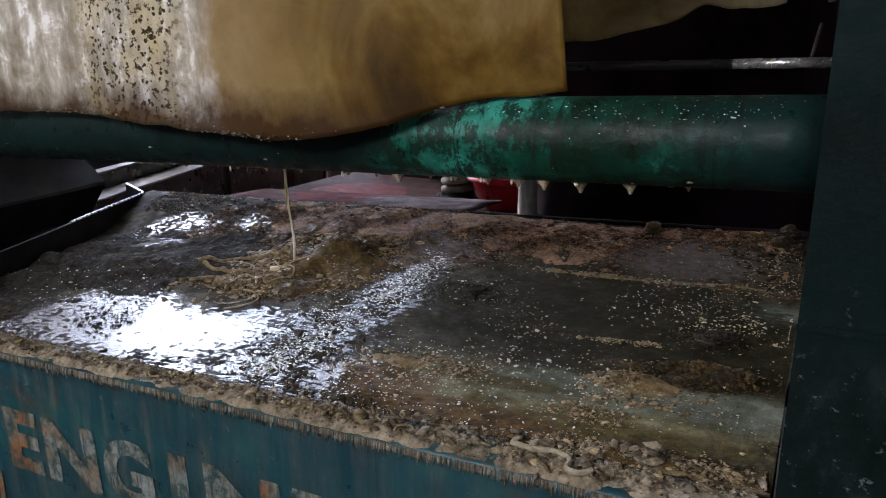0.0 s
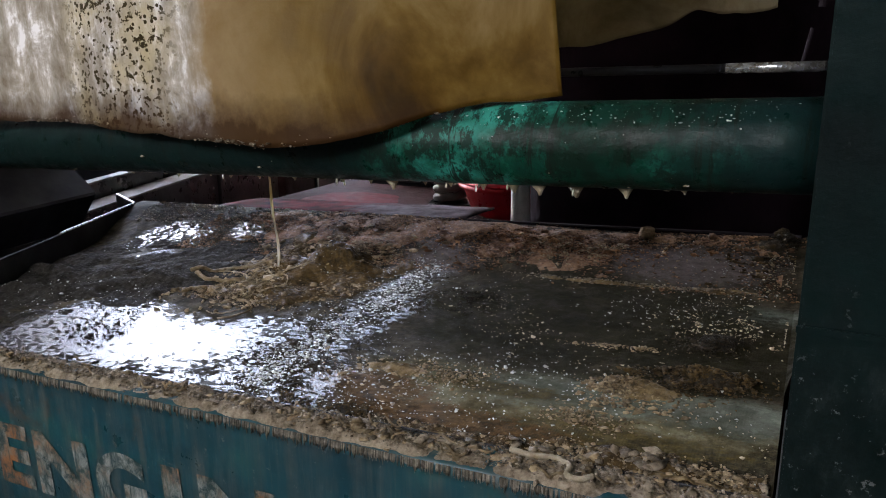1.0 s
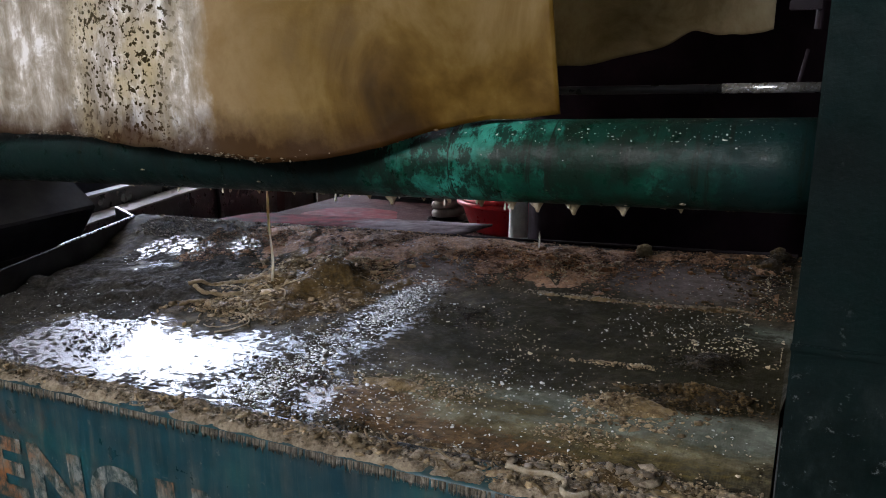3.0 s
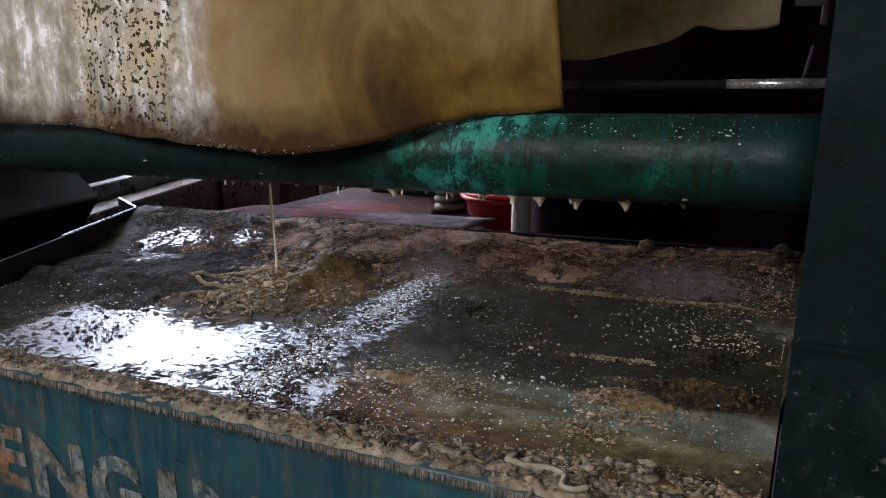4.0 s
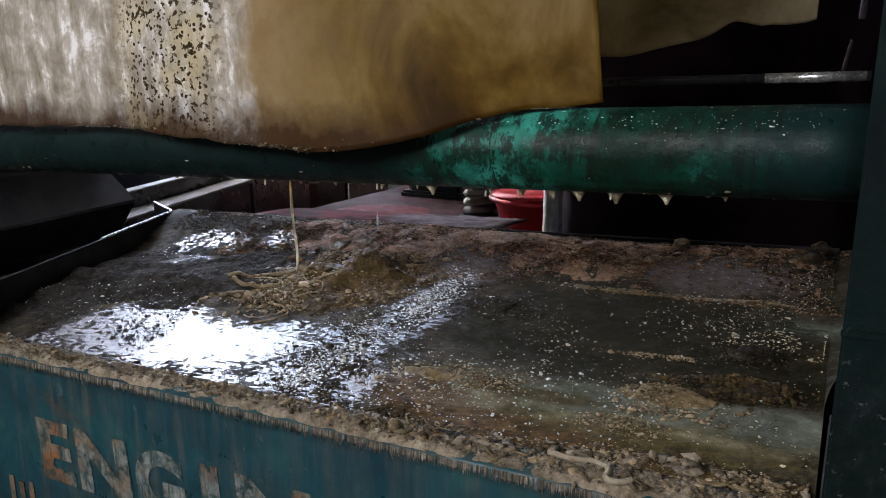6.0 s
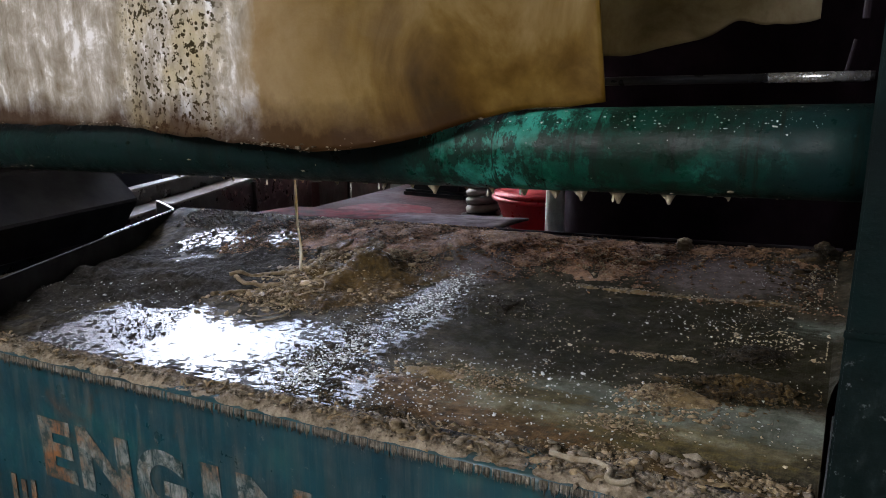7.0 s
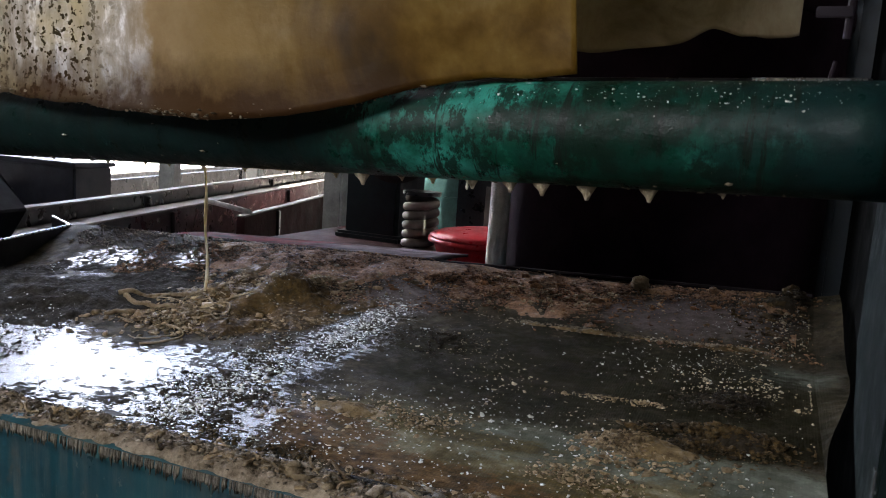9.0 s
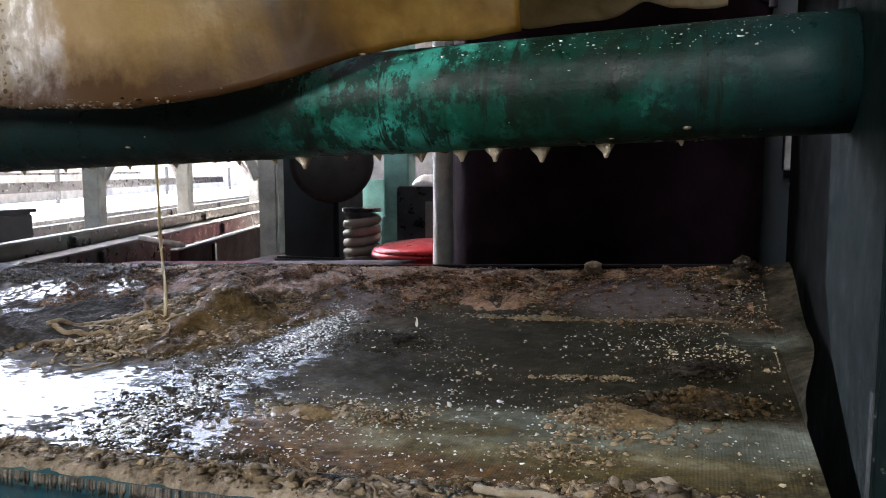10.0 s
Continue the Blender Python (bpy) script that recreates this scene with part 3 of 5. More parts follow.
slab = thing("wet_plinth", box(-3.7, 1.2, 3.0, 6.4, 0.0, 0.5, 0.02), STAINED, "wet red-stained plinth behind the screening machine", "plinth", kind="structure")

def puddle(name, cx, cy, rx, ry, mat, label, seed):
    bm = bmesh.new()
    mid = bm.verts.new((cx, cy, 0.506))
    ring = []
    for q in range(60):
        a = q * math.tau / 60
        r = 1 + 0.25 * noise.noise((math.cos(a) * 1.6 + seed, math.sin(a) * 1.6, 0))
        ring.append(bm.verts.new((cx + rx * r * math.cos(a), cy + ry * r * math.sin(a), 0.5015)))
    for q in range(60):
        bm.faces.new((mid, ring[q], ring[(q + 1) % 60]))
    return thing(name, bm, mat, label, "puddle", kind="stuff", smooth=True)


# the red patch paints wash water plus the tub's reflection
puddle("red_puddle", -3.12, 4.66, 0.42, 0.40, RED_WASH, "red wash water and painted tub reflection on the plinth", 3)
# this pale patch is only a painted reflection on the wet plinth
puddle("pale_reflection_patch", -2.45, 4.35, 0.40, 0.34, PALE_REFLECTION, "pale reflection painted as a patch on the wet plinth", 7)

bm = bmesh.new()
turns, pts = 6.5, []
for k in range(131):
    a = k / 130 * turns * math.tau
    pts.append((-2.33 + 0.10 * math.cos(a), 4.82 + 0.10 * math.sin(a), 0.53 + 0.40 * k / 130))
tube(bm, pts, 0.029, 8)
spring = thing("coil_spring", bm, CONCRETE, "heavy coil spring caked with pale residue", "spring", smooth=True)
part("spring_seat", lathe(bmesh.new(), [(0.02, 0.5), (0.16, 0.5), (0.16, 0.525), (0.02, 0.525)], 32, (-2.33, 4.82, 0)), STEEL, spring)
part("spring_cap", lathe(bmesh.new(), [(0.02, 0.955), (0.13, 0.955), (0.13, 0.98), (0.02, 0.98)], 32, (-2.33, 4.82, 0)), STEEL, spring)

tub = holder("red_tub", "red plastic tub with a domed lid", "tub", (-1.82, 4.75, 0.5))
part("bowl", lathe(bmesh.new(), [(0.02, 0.0), (0.25, 0.0), (0.28, 0.02), (0.34, 0.185), (0.375, 0.195), (0.375, 0.22), (0.02, 0.22)], 48), RED, tub, smooth=True)
tub_lid = part("lid", lathe(bmesh.new(), [(0.36, 0.221), (0.365, 0.235), (0.30, 0.262), (0.15, 0.285), (0.02, 0.29)], 48), RED, tub, smooth=True)
part("knob", lathe(bmesh.new(), [(0.05, 0.275), (0.05, 0.30), (0.06, 0.305), (0.02, 0.315)], 20, (0.12, -0.12, 0)), RUBBER, tub_lid, "small dark knob")

tank = holder("dark_tank", "black upright steel tank, wet and glossy", "tank", (-0.655, 3.90, 0.5))
part("shell", lathe(bmesh.new(), [(0.02, 0.0), (0.70, 0.0), (0.70, 2.4), (0.67, 2.44), (0.02, 2.44)], 96), TANK, tank, smooth=True)
for hz in (0.14, 1.4, 2.2):
    part("hoop", lathe(bmesh.new(), [(0.68, hz), (0.712, hz), (0.712, hz + 0.05), (0.68, hz + 0.05)], 96), TANK, tank)
post = lathe(bmesh.new(), [(0.01, 0.0), (0.085, 0.0), (0.085, 0.02), (0.062, 0.06), (0.048, 0.14), (0.045, 0.6), (0.047, 1.3), (0.045, 2.0), (0.046, 2.6), (0.01, 2.6)], 32, (-1.285, 3.44, 0.5))
thing("limed_post", post, CRUST, "white lime-crusted round post beside a black tank", "post", smooth=True)

back = holder("back_frame", "dark painted machine frame panel", "frame")
part("panel", box(0.10, 1.6, 4.45, 4.55, 0.5, 3.0, 0.01), NAVY, back)
part("upright", box(-0.02, 0.10, 4.3, 4.44, 0.5, 3.0, 0.01), NAVY, back)
part("top_rail", box(0.102, 1.6, 4.40, 4.448, 2.9, 3.0, 0.006), NAVY, back)
part("foot_rail", box(0.102, 1.6, 4.40, 4.448, 0.5, 0.6, 0.006), NAVY, back)
thing("pale_plate", box(0.155, 0.295, 4.28, 4.30, 1.22, 1.42, 0.01), LIME, "small pale plate on a dark frame", "plate")
thing("plate_bracket", box(0.17, 0.28, 4.301, 4.449, 1.25, 1.38, 0.005), STEEL, "steel bracket behind a plate", "bracket")

# ---- discharge box at the end of the screen ----
chute = holder("discharge_box", "black steel discharge box with bright worn rim", "box")
a, b, c = Vector((-3.45, 2.88, 0)), Vector((-3.15, 2.73, 0)), Vector((-2.52, 1.22, 0))


def plate_between(p, q, z0, z1, thick=0.012):
    d = (q - p).normalized()
    n = Vector((-d.y, d.x, 0)) * thick
    bm = bmesh.new()
    vs = [bm.verts.new((*(v).xy, z)) for z in (z0, z1) for v in (p, q, q + n, p + n)]
    for f in ((3, 2, 1, 0), (4, 5, 6, 7), (0, 1, 5, 4), (1, 2, 6, 5), (2, 3, 7, 6), (3, 0, 4, 7)):
        bm.faces.new([vs[i] for i in f])
    return bm


part("side_plate", plate_between(b, c, 0.35, 0.815), HOOD, chute)
part("back_plate", plate_between(a, b, 0.35, 0.815), HOOD, chute)
part("base_plate", joined((-4.4, -2.56, 1.24, 2.7, 0.33, 0.349)), BLACK, chute)
for p, q in ((a, b), (b, b.lerp(c, 0.42))):
    d = (q - p).normalized()
    n = Vector((-d.y, d.x, 0)) * 0.006
    bm = bmesh.new()
    tube(bm, [(*(p + n).xy, 0.818), (*(q + n).xy, 0.818)], 0.007, 8)
    part("rim_bar", bm, BRIGHT, chute, "worn bright rim")
hood = bmesh.new()
prof = [(-4.6, 0.70), (-3.22, 0.70), (-3.06, 0.90), (-3.30, 1.08), (-3.36, 1.5), (-4.6, 1.5)]
fr, bk = [[hood.verts.new((x + (0.0 if y < 2 else -0.12), y, z)) for x, z in prof] for y in (1.75, 2.55)]
hood.faces.new(fr)
hood.faces.new(bk[::-1])
for k in range(6):
    hood.faces.new((fr[k], fr[(k + 1) % 6], bk[(k + 1) % 6], bk[k]))
bmesh.ops.bevel(hood, geom=list(hood.edges), offset=0.01, segments=1, affect="EDGES")
part("hood", hood, HOOD, chute, "black sloping hood")
for x, y in ((-4.35, 1.3), (-4.35, 2.6), (-2.75, 1.3), (-3.3, 2.6)):
    part("leg", box(x - 0.03, x + 0.03, y - 0.03, y + 0.03, 0.0, 0.33), BLACK, chute)

# ---- screening machine ----
machine = holder("screening_machine", "teal-painted screening machine with wet wire cloth and pulp-caked rim", "machine")
part("front_panel", sloped(box(-3.4, -0.03, 1.238, 1.25, 0.12, 0.735, 0.003)), TEAL, machine, "worn teal front panel with faded lettering")


def rim_z(x, y):
    lip = np.clip((1.215 - y) / 0.025, 0, 1)
    return RIM + fall(x) - 0.004 - 0.018 * lip**2 + 0.0015 * waves(x, y, 3, 9, 3)


rim = new("near_rim", sheet_mesh("near_rim", np.linspace(-3.4, -0.03, 260), np.linspace(1.196, 1.285, 16), rim_z, TEAL, 0.022))
rim.parent = machine
part("inner_angle", sloped(box(-3.4, -0.03, 1.286, 1.294, 0.60, 0.764, 0.002)), STEEL, machine, "dark wet inner edge")
bm = bmesh.new()
tube(bm, [(x, 2.80, 0.935 + 0.043 * x) for x in np.linspace(-3.2, -0.02, 12)], 0.008, 8)
part("far_edge", bm, BLACK, machine)
part("far_panel", box(-3.2, -0.02, 2.806, 2.82, 0.12, 0.80, 0.003), TEAL, machine)
for x in (-3.3, -0.25):
    for y in (1.35, 2.7):
        part("leg", box(x - 0.05, x + 0.05, y - 0.05, y + 0.05, 0.0, 0.6, 0.006), TEAL, machine)
part("pan", box(-3.3, -0.05, 1.30, 2.80, 0.5, 0.53), BLACK, machine)
bm = bmesh.new()
edge = [(2.822, -0.012), (2.95, -0.010), (3.10, -0.016), (3.24, -0.026)]
rows = [[bm.verts.new((x, y, 0.935 + 0.043 * x + d + up)) for x in np.linspace(-2.75, -1.34, 24)] for up in (0.0, -0.01) for y, d in (edge if up == 0.0 else edge[::-1])]
for p, q in zip(rows, rows[1:] + rows[:1]):
    for k in range(23):
        bm.faces.new((p[k], p[k + 1], q[k + 1], q[k]))
for k in (0, 23):
    bm.faces.new([row[k] for row in rows])
part("back_apron", bm, APRON, machine, "wet grey apron plate with red wash and painted reflections", True)
left = new("wire_cloth", sheet_mesh("wire_cloth", np.linspace(-3.15, CREASE, 260), np.linspace(1.295, 2.80, 200), lambda x, y: bed(x, y) + 0.003 * waves(x, y, 5, 6, 3), SCREEN))
right = new("wire_cloth", sheet_mesh("wire_cloth", np.linspace(CREASE, -0.016, 150), np.linspace(1.295, 2.80, 200), lambda x, y: bed(x, y) + 0.003 * waves(x, y, 5, 6, 3), SCREEN))
for ob in (left, right):
    ob.parent = machine
    tagged(ob, "wet fine wire cloth with a film of slurry")


def apron_bed(u, y):
    """The cloth's last strip, which widens behind the end plate."""
    return bed(-0.016 + 0 * u, y) + 0.003 * waves(u * 0.08, y, 39, 30, 4) + 0.02 * u


apron = sheet_mesh("cloth_apron", np.linspace(0, 1, 14), np.linspace(1.70, 2.80, 120), apron_bed, SCREEN)
for v in apron.vertices:
    v.co.x = -0.017 + v.co.x * 0.072 * float(smooth01(1.68, 2.25, v.co.y))
apron = new("cloth_apron", apron)
apron.parent = machine


def letter(ch, x0, x1, z0, z1):
    cu = bpy.data.curves.new("letter", "FONT")
    cu.body, cu.size, cu.extrude, cu.offset = ch, 1.0, 0.0, 0.045
    tmp = new("letter", cu)
    me = bpy.data.meshes.new_from_object(tmp.evaluated_get(bpy.context.evaluated_depsgraph_get()))
    bpy.data.objects.remove(tmp)
    lo = [min(v.co[i] for v in me.vertices) for i in (0, 1)]
    hi = [max(v.co[i] for v in me.vertices) for i in (0, 1)]
    for v in me.vertices:
        u, w = (v.co.x - lo[0]) / (hi[0] - lo[0]), (v.co.y - lo[1]) / (hi[1] - lo[1])
        x = x0 + u * (x1 - x0)
        v.co = (x + 0.012 * (1 - w), 1.2355, z0 + w * (z1 - z0) + fall(x))
    ob = new("letter", finish(me, LETTER, False))
    ob.parent = machine
    return ob


for ch, x0, x1 in (("E", -2.12, -1.97), ("N", -1.945, -1.72), ("G", -1.695, -1.505), ("I", -1.44, -1.375), ("N", -1.315, -1.07), ("E", -1.03, -0.89)):
    letter(ch, x0, x1, 0.352, 0.552)

for x0, x1, z0, z1 in ((-2.30, -2.275, 0.14, 0.265), (-2.25, -2.225, 0.14, 0.255), (-2.20, -2.175, 0.14, 0.265)):
    part("paint_mark", sloped(box(x0, x1, 1.2345, 1.237, z0 + 0.05, z1 + 0.05)), LETTER, machine)

# upright end plate at the machine's right
column = holder("end_column", "dark teal painted steel column with scuffed edge", "column")
web = bmesh.new()
prof = [(1.262, 0.80), (1.40, 0.845), (1.60, 0.935), (1.70, 1.04), (1.72, 1.3), (1.72, 3.2), (1.262, 3.2)]
near, far = [[web.verts.new((x, y, z)) for y, z in prof] for x in (0.0, 0.014)]
web.faces.new(near)
web.faces.new(far[::-1])
for q in range(len(prof)):
    web.faces.new((near[q], near[(q + 1) % len(prof)], far[(q + 1) % len(prof)], far[q]))
part("web", web, COLUMN_TEAL, column)
part("flange", box(-0.008, 0.42, 1.244, 1.26, 0.0, 3.2, 0.004), COLUMN_TEAL, column)
# added black sheet in place of the shaded gap behind the web
part("gap_shade_panel", box(0.085, 0.10, 1.262, 3.2, 0.0, 3.2), DEEP, column, "black panel for the shade in the gap behind the plate")
part("scuffed_edge", box(-0.0105, -0.0082, 1.2445, 1.2595, 0.3, 0.98, 0.0008), SCUFF, column, "paint worn off to pale grey along the edge")
for z in (0.62, 1.12, 1.9):
    part("seam", box(-0.01, 0.42, 1.240, 1.2438, z, z + 0.012, 0.001), COLUMN_TEAL, column)

# ---- header pipe ----
pipe = holder("header_pipe", "green painted header pipe, wet, chipped and slimy", "pipe")
bm = bmesh.new()
xs = np.linspace(-3.9, -0.001, 60)
tube(bm, [(x, PIPE_Y, pipe_z(x)) for x in xs], PIPE_R, 64)
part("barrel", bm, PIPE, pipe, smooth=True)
bm = bmesh.new()
tube(bm, [(x, 2.12, 1.515 + 0.026 * x) for x in (-3.5, -2, -1, 0.0)], 0.012, 16)
rod = thing("cross_rod", bm, STEEL, "dark wet steel rod above the screen", "rod", smooth=True)
# bright strip added over the rod's right end as its highlight
bm = bmesh.new()
tube(bm, [(-0.24, 2.12, 1.5088), (-0.01, 2.12, 1.5148)], [0.0128, 0.0135], 16)
part("glint_strip", bm, BRIGHT, rod, "bright strip added for the rod's glint", True)
bracket = holder("upright_rod", "pale upright rod with a cross bracket", "rod")
bm = bmesh.new()
tube(bm, [(-0.035, 2.62, 1.68), (-0.02, 2.62, 2.4)], 0.012, 10)
part("rod", bm, BLACK, bracket)
part("cross_bar", box(-0.12, -0.03, 2.595, 2.607, 1.735, 1.765, 0.003), BLACK, bracket)
bm = bmesh.new()
tube(bm, [(-0.075, 2.6, 1.50), (-0.055, 2.61, 1.62)], 0.006, 8)
part("wire", bm, BLACK, bracket)


def nub(x, size):
    """A tapering drip of slurry under the pipe."""
    bm = bmesh.new()
    y = PIPE_Y + random.uniform(-0.012, 0.012)
    z = pipe_z(x) - PIPE_R + 0.006
    size *= 0.9
    r = size * 0.75
    tube(bm, [(x, y, z), (x + 0.002, y, z - size * 0.35), (x + 0.003, y, z - size * 0.75), (x + 0.003, y, z - size * 1.15)], [r, r * 0.8, r * 0.38, r * 0.16], 10)
    return part("drip", bm, PULP_PALE, pipe, smooth=True)


for x, s in ((-1.62, 0.014), (-1.50, 0.012), (-1.42, 0.012), (-1.32, 0.013), (-1.21, 0.014), (-1.06, 0.014), (-0.985, 0.016), (-0.915, 0.026), (-0.83, 0.014), (-0.765, 0.016), (-0.686, 0.022), (-0.607, 0.024), (-0.545, 0.026), (-0.466, 0.03), (-0.358, 0.027), (-0.24, 0.014)):
    nub(x, s)

# ---- hanging sheets ----
BOTTOM = [(-3.3, 1.44, 1.345), (-2.40, 1.44, 1.362), (-2.10, 1.435, 1.37), (-1.86, 1.43, 1.374), (-1.64, 1.42, 1.362), (-1.43, 1.41, 1.350), (-1.28, 1.40, 1.345), (-1.115, 1.365, 1.338), (-0.99, 1.40, 1.361), (-0.86, 1.435, 1.382), (-0.785, 1.46, 1.415), (-0.67, 1.50, 1.444), (-0.56, 1.525, 1.455), (-0.495, 1.535, 1.462)]


def hanging(name, bottom, top, right_lean, mat, label, ripple):
    bx, by, bz = (np.array(v) for v in zip(*bottom))
    nx, nz = 240, 90
    u = np.linspace(0, 1, nx)
    x0 = bx[0] + (bx[-1] - bx[0]) * u
    X, V = np.meshgrid(x0, np.linspace(0, 1, nz))
    ker = np.hanning(15) / np.hanning(15).sum()
    z0, y0 = (np.convolve(np.pad(np.interp(x0, bx, q), 7, "edge"), ker, "valid") for q in (bz, by))
    z0 = z0 + 0.004 * waves(x0, x0 * 0, 11, 40, 3)
    Z = z0 + (top - z0) * V
    Y = y0 + ripple * waves(X, Z, 12, 3.2, 3) * np.clip(V * 6, 0.15, 1) + 0.012 * np.sin(9 * X) * (1 - V)
    X = X + right_lean * V
    v = np.stack([X, Y, Z], -1).reshape(-1, 3)
    i = np.arange(nx * nz).reshape(nz, nx)
    f = np.stack([i[:-1, :-1], i[:-1, 1:], i[1:, 1:], i[1:, :-1]], -1).reshape(-1, 4)
    me = bpy.data.meshes.new(name)
    me.from_pydata(v.tolist(), [], f.tolist())
    ob = tagged(new(name, finish(me, mat, True)), label, "plastic sheet")
    sol = ob.modifiers.new("thickness", "SOLIDIFY")
    sol.thickness, sol.offset = 0.004, 1.0
    return ob


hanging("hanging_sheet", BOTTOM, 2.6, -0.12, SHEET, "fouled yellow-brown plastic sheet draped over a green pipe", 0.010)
hanging("hanging_sheet", [(-1.05, 1.70, 1.545), (-0.70, 2.0, 1.562), (-0.61, 2.09, 1.567), (-0.548, 2.16, 1.588), (-0.49, 2.25, 1.603), (-0.427, 2.33, 1.625), (-0.36, 2.38, 1.672), (-0.29, 2.44, 1.660), (-0.22, 2.50, 1.660), (-0.156, 2.56, 1.680)], 2.6, 0.0, FAR_SHEET, "grimy translucent plastic sheet hanging behind", 0.006)
bm = bmesh.new()
tube(bm, [(-3.6, 1.50, 2.605), (-0.3, 1.53, 2.605)], 0.02, 12)
thing("sheet_rail", bm, STEEL, "steel rail that carries hanging sheets", "rail", smooth=True)
bm = bmesh.new()
tube(bm, [(-0.85, 1.85, 2.61), (-0.05, 2.66, 2.61)], 0.02, 12)
thing("sheet_rail", bm, STEEL, "short steel rail over the machine", "rail", smooth=True)

# ---- pulp ----
def heap(name, x0, x1, y0, y1, height, mat, label, nx=140, ny=110):
    """A lying heap whose skin sinks under the cloth where height is negative."""
    me = sheet_mesh(name, np.linspace(x0, x1, nx), np.linspace(y0, y1, ny), lambda x, y: bed(x, y) + height(x, y), mat)
    return tagged(new(name, me), label, "pulp", kind="stuff")


def lump(x, y, cx, cy, rx, ry, h):
    return h * np.exp(-(((x - cx) / rx) ** 2 + ((y - cy) / ry) ** 2))


def mound(x, y):
    h = lump(x, y, -1.54, 2.27, 0.17, 0.14, 0.085) + lump(x, y, -1.76, 2.20, 0.22, 0.18, 0.05) + lump(x, y, -1.60, 1.99, 0.18, 0.10, 0.03) + lump(x, y, -1.80, 2.48, 0.16, 0.12, 0.035)
    return h * (0.80 + 0.55 * waves(x, y, 21, 18, 4)) + 0.009 * waves(x, y, 22, 50, 4) - 0.014


def film_gap(x, y):
    """Where only a smooth wet film lies at the back."""
    return np.maximum(lump(x, y, -0.36, 2.56, 0.24, 0.11, 1.0), np.maximum(lump(x, y, -1.27, 2.47, 0.15, 0.15, 1.0), lump(x, y, -2.25, 2.56, 0.10, 0.08, 1.0)))


def bank(x, y):
    h = 0.009 * smooth01(2.38, 2.60, y + 0.05 * waves(x, y, 23, 5, 2)) * (1 - smooth01(2.74, 2.80, y))
    return h * (1 + 0.6 * waves(x, y, 24, 30, 4)) + 0.0035 * waves(x, y, 25, 70, 4) - 0.004 - 0.016 * film_gap(x, y)


def near_right(x, y):
    h = lump(x, y, -0.30, 1.36, 0.32, 0.055, 0.026) + lump(x, y, -0.38, 2.40, 0.32, 0.014, 0.014) + lump(x, y, -0.62, 1.35, 0.15, 0.035, 0.012)
    return h * (1 + 0.9 * waves(x, y, 26, 30, 4)) + 0.005 * waves(x, y, 27, 60, 3) - 0.009


def sludge(x, y):
    # last two lumps are added for the shade beside the discharge box
    h = lump(x, y, -2.30, 1.98, 0.24, 0.27, 0.034) + lump(x, y, -2.05, 2.08, 0.20, 0.20, 0.022) + lump(x, y, -2.15, 2.36, 0.30, 0.09, 0.026) + lump(x, y, -2.2, 2.74, 0.6, 0.05, 0.016) + lump(x, y, -2.75, 1.95, 0.24, 0.42, 0.03) + lump(x, y, -2.62, 1.62, 0.20, 0.26, 0.024)
    return h * (1 + 0.6 * waves(x, y, 28, 24, 4)) + 0.007 * waves(x, y, 29, 50, 4) - 0.013 - lump(x, y, -2.25, 2.56, 0.09, 0.07, 0.03)


heap("pulp_mound", -2.2, -1.1, 1.80, 2.72, mound, PULP_DARK, "brown mound of wet pulp under a falling stream", 220, 170)
heap("pulp_bank", -2.3, -0.06, 2.40, 2.80, bank, PULP_RED, "rust-brown bank of wet pulp along the back", 320, 70)
heap("pulp_patch", -0.85, -0.03, 1.30, 2.46, near_right, PULP_DARK, "brown patches of wet pulp on the wire cloth", 260, 340)
def drift(x, y):
    h = 0.030 * np.exp(-(((y - 1.295) / 0.055) ** 2)) * smooth01(-1.35, -0.55, x) + lump(x, y, -0.33, 1.69, 0.10, 0.04, 0.030) + lump(x, y, -0.95, 1.60, 0.12, 0.05, 0.014) + lump(x, y, -0.40, 1.55, 0.13, 0.03, 0.012) + lump(x, y, -0.50, 2.41, 0.50, 0.012, 0.015) + lump(x, y, -0.42, 1.95, 0.16, 0.012, 0.011)
    return h * (1 + 0.75 * waves(x, y, 71, 26, 4)) + 0.004 * waves(x, y, 72, 75, 3) - 0.010


def brown_drift(x, y):
    h = lump(x, y, -0.19, 1.79, 0.13, 0.045, 0.026) + lump(x, y, -0.20, 2.02, 0.05, 0.04, 0.035) + lump(x, y, -0.09, 2.68, 0.05, 0.05, 0.03) + lump(x, y, -0.22, 2.72, 0.10, 0.03, 0.018)
    return h * (1 + 0.6 * waves(x, y, 73, 30, 4)) + 0.004 * waves(x, y, 74, 80, 3) - 0.010


heap("pulp_drift", -1.40, -0.032, 1.296, 2.47, drift, PULP_TAN, "soft tan mush of pulp drifted against the rim", 420, 380)
heap("pulp_drift", -0.45, -0.032, 1.68, 2.78, brown_drift, PULP_BLACK, "soft dark brown lumps of pulp near the end plate", 160, 330)
heap("sludge_patch", -3.0, -1.7, 1.3, 2.78, sludge, SILT, "dark wet sludge on the wire cloth, also laid for shade by the box", 220, 170)


def rim_cake(x, y):
    e = np.clip((y - 1.197) / 0.02, 0, 1) * np.clip((1.284 - y) / 0.012, 0, 1)
    return rim_z(x, y) - 0.002 + e * (0.009 + 0.007 * waves(x, y, 31, 22, 3) + 0.006 * waves(x, y, 32, 70, 4))


cake = tagged(new("rim_pulp", sheet_mesh("rim_pulp", np.linspace(-3.3, -0.035, 1300), np.linspace(1.198, 1.283, 48), rim_cake, PULP_GREY)), "tan pulp caked on the near rim", "pulp", kind="stuff")

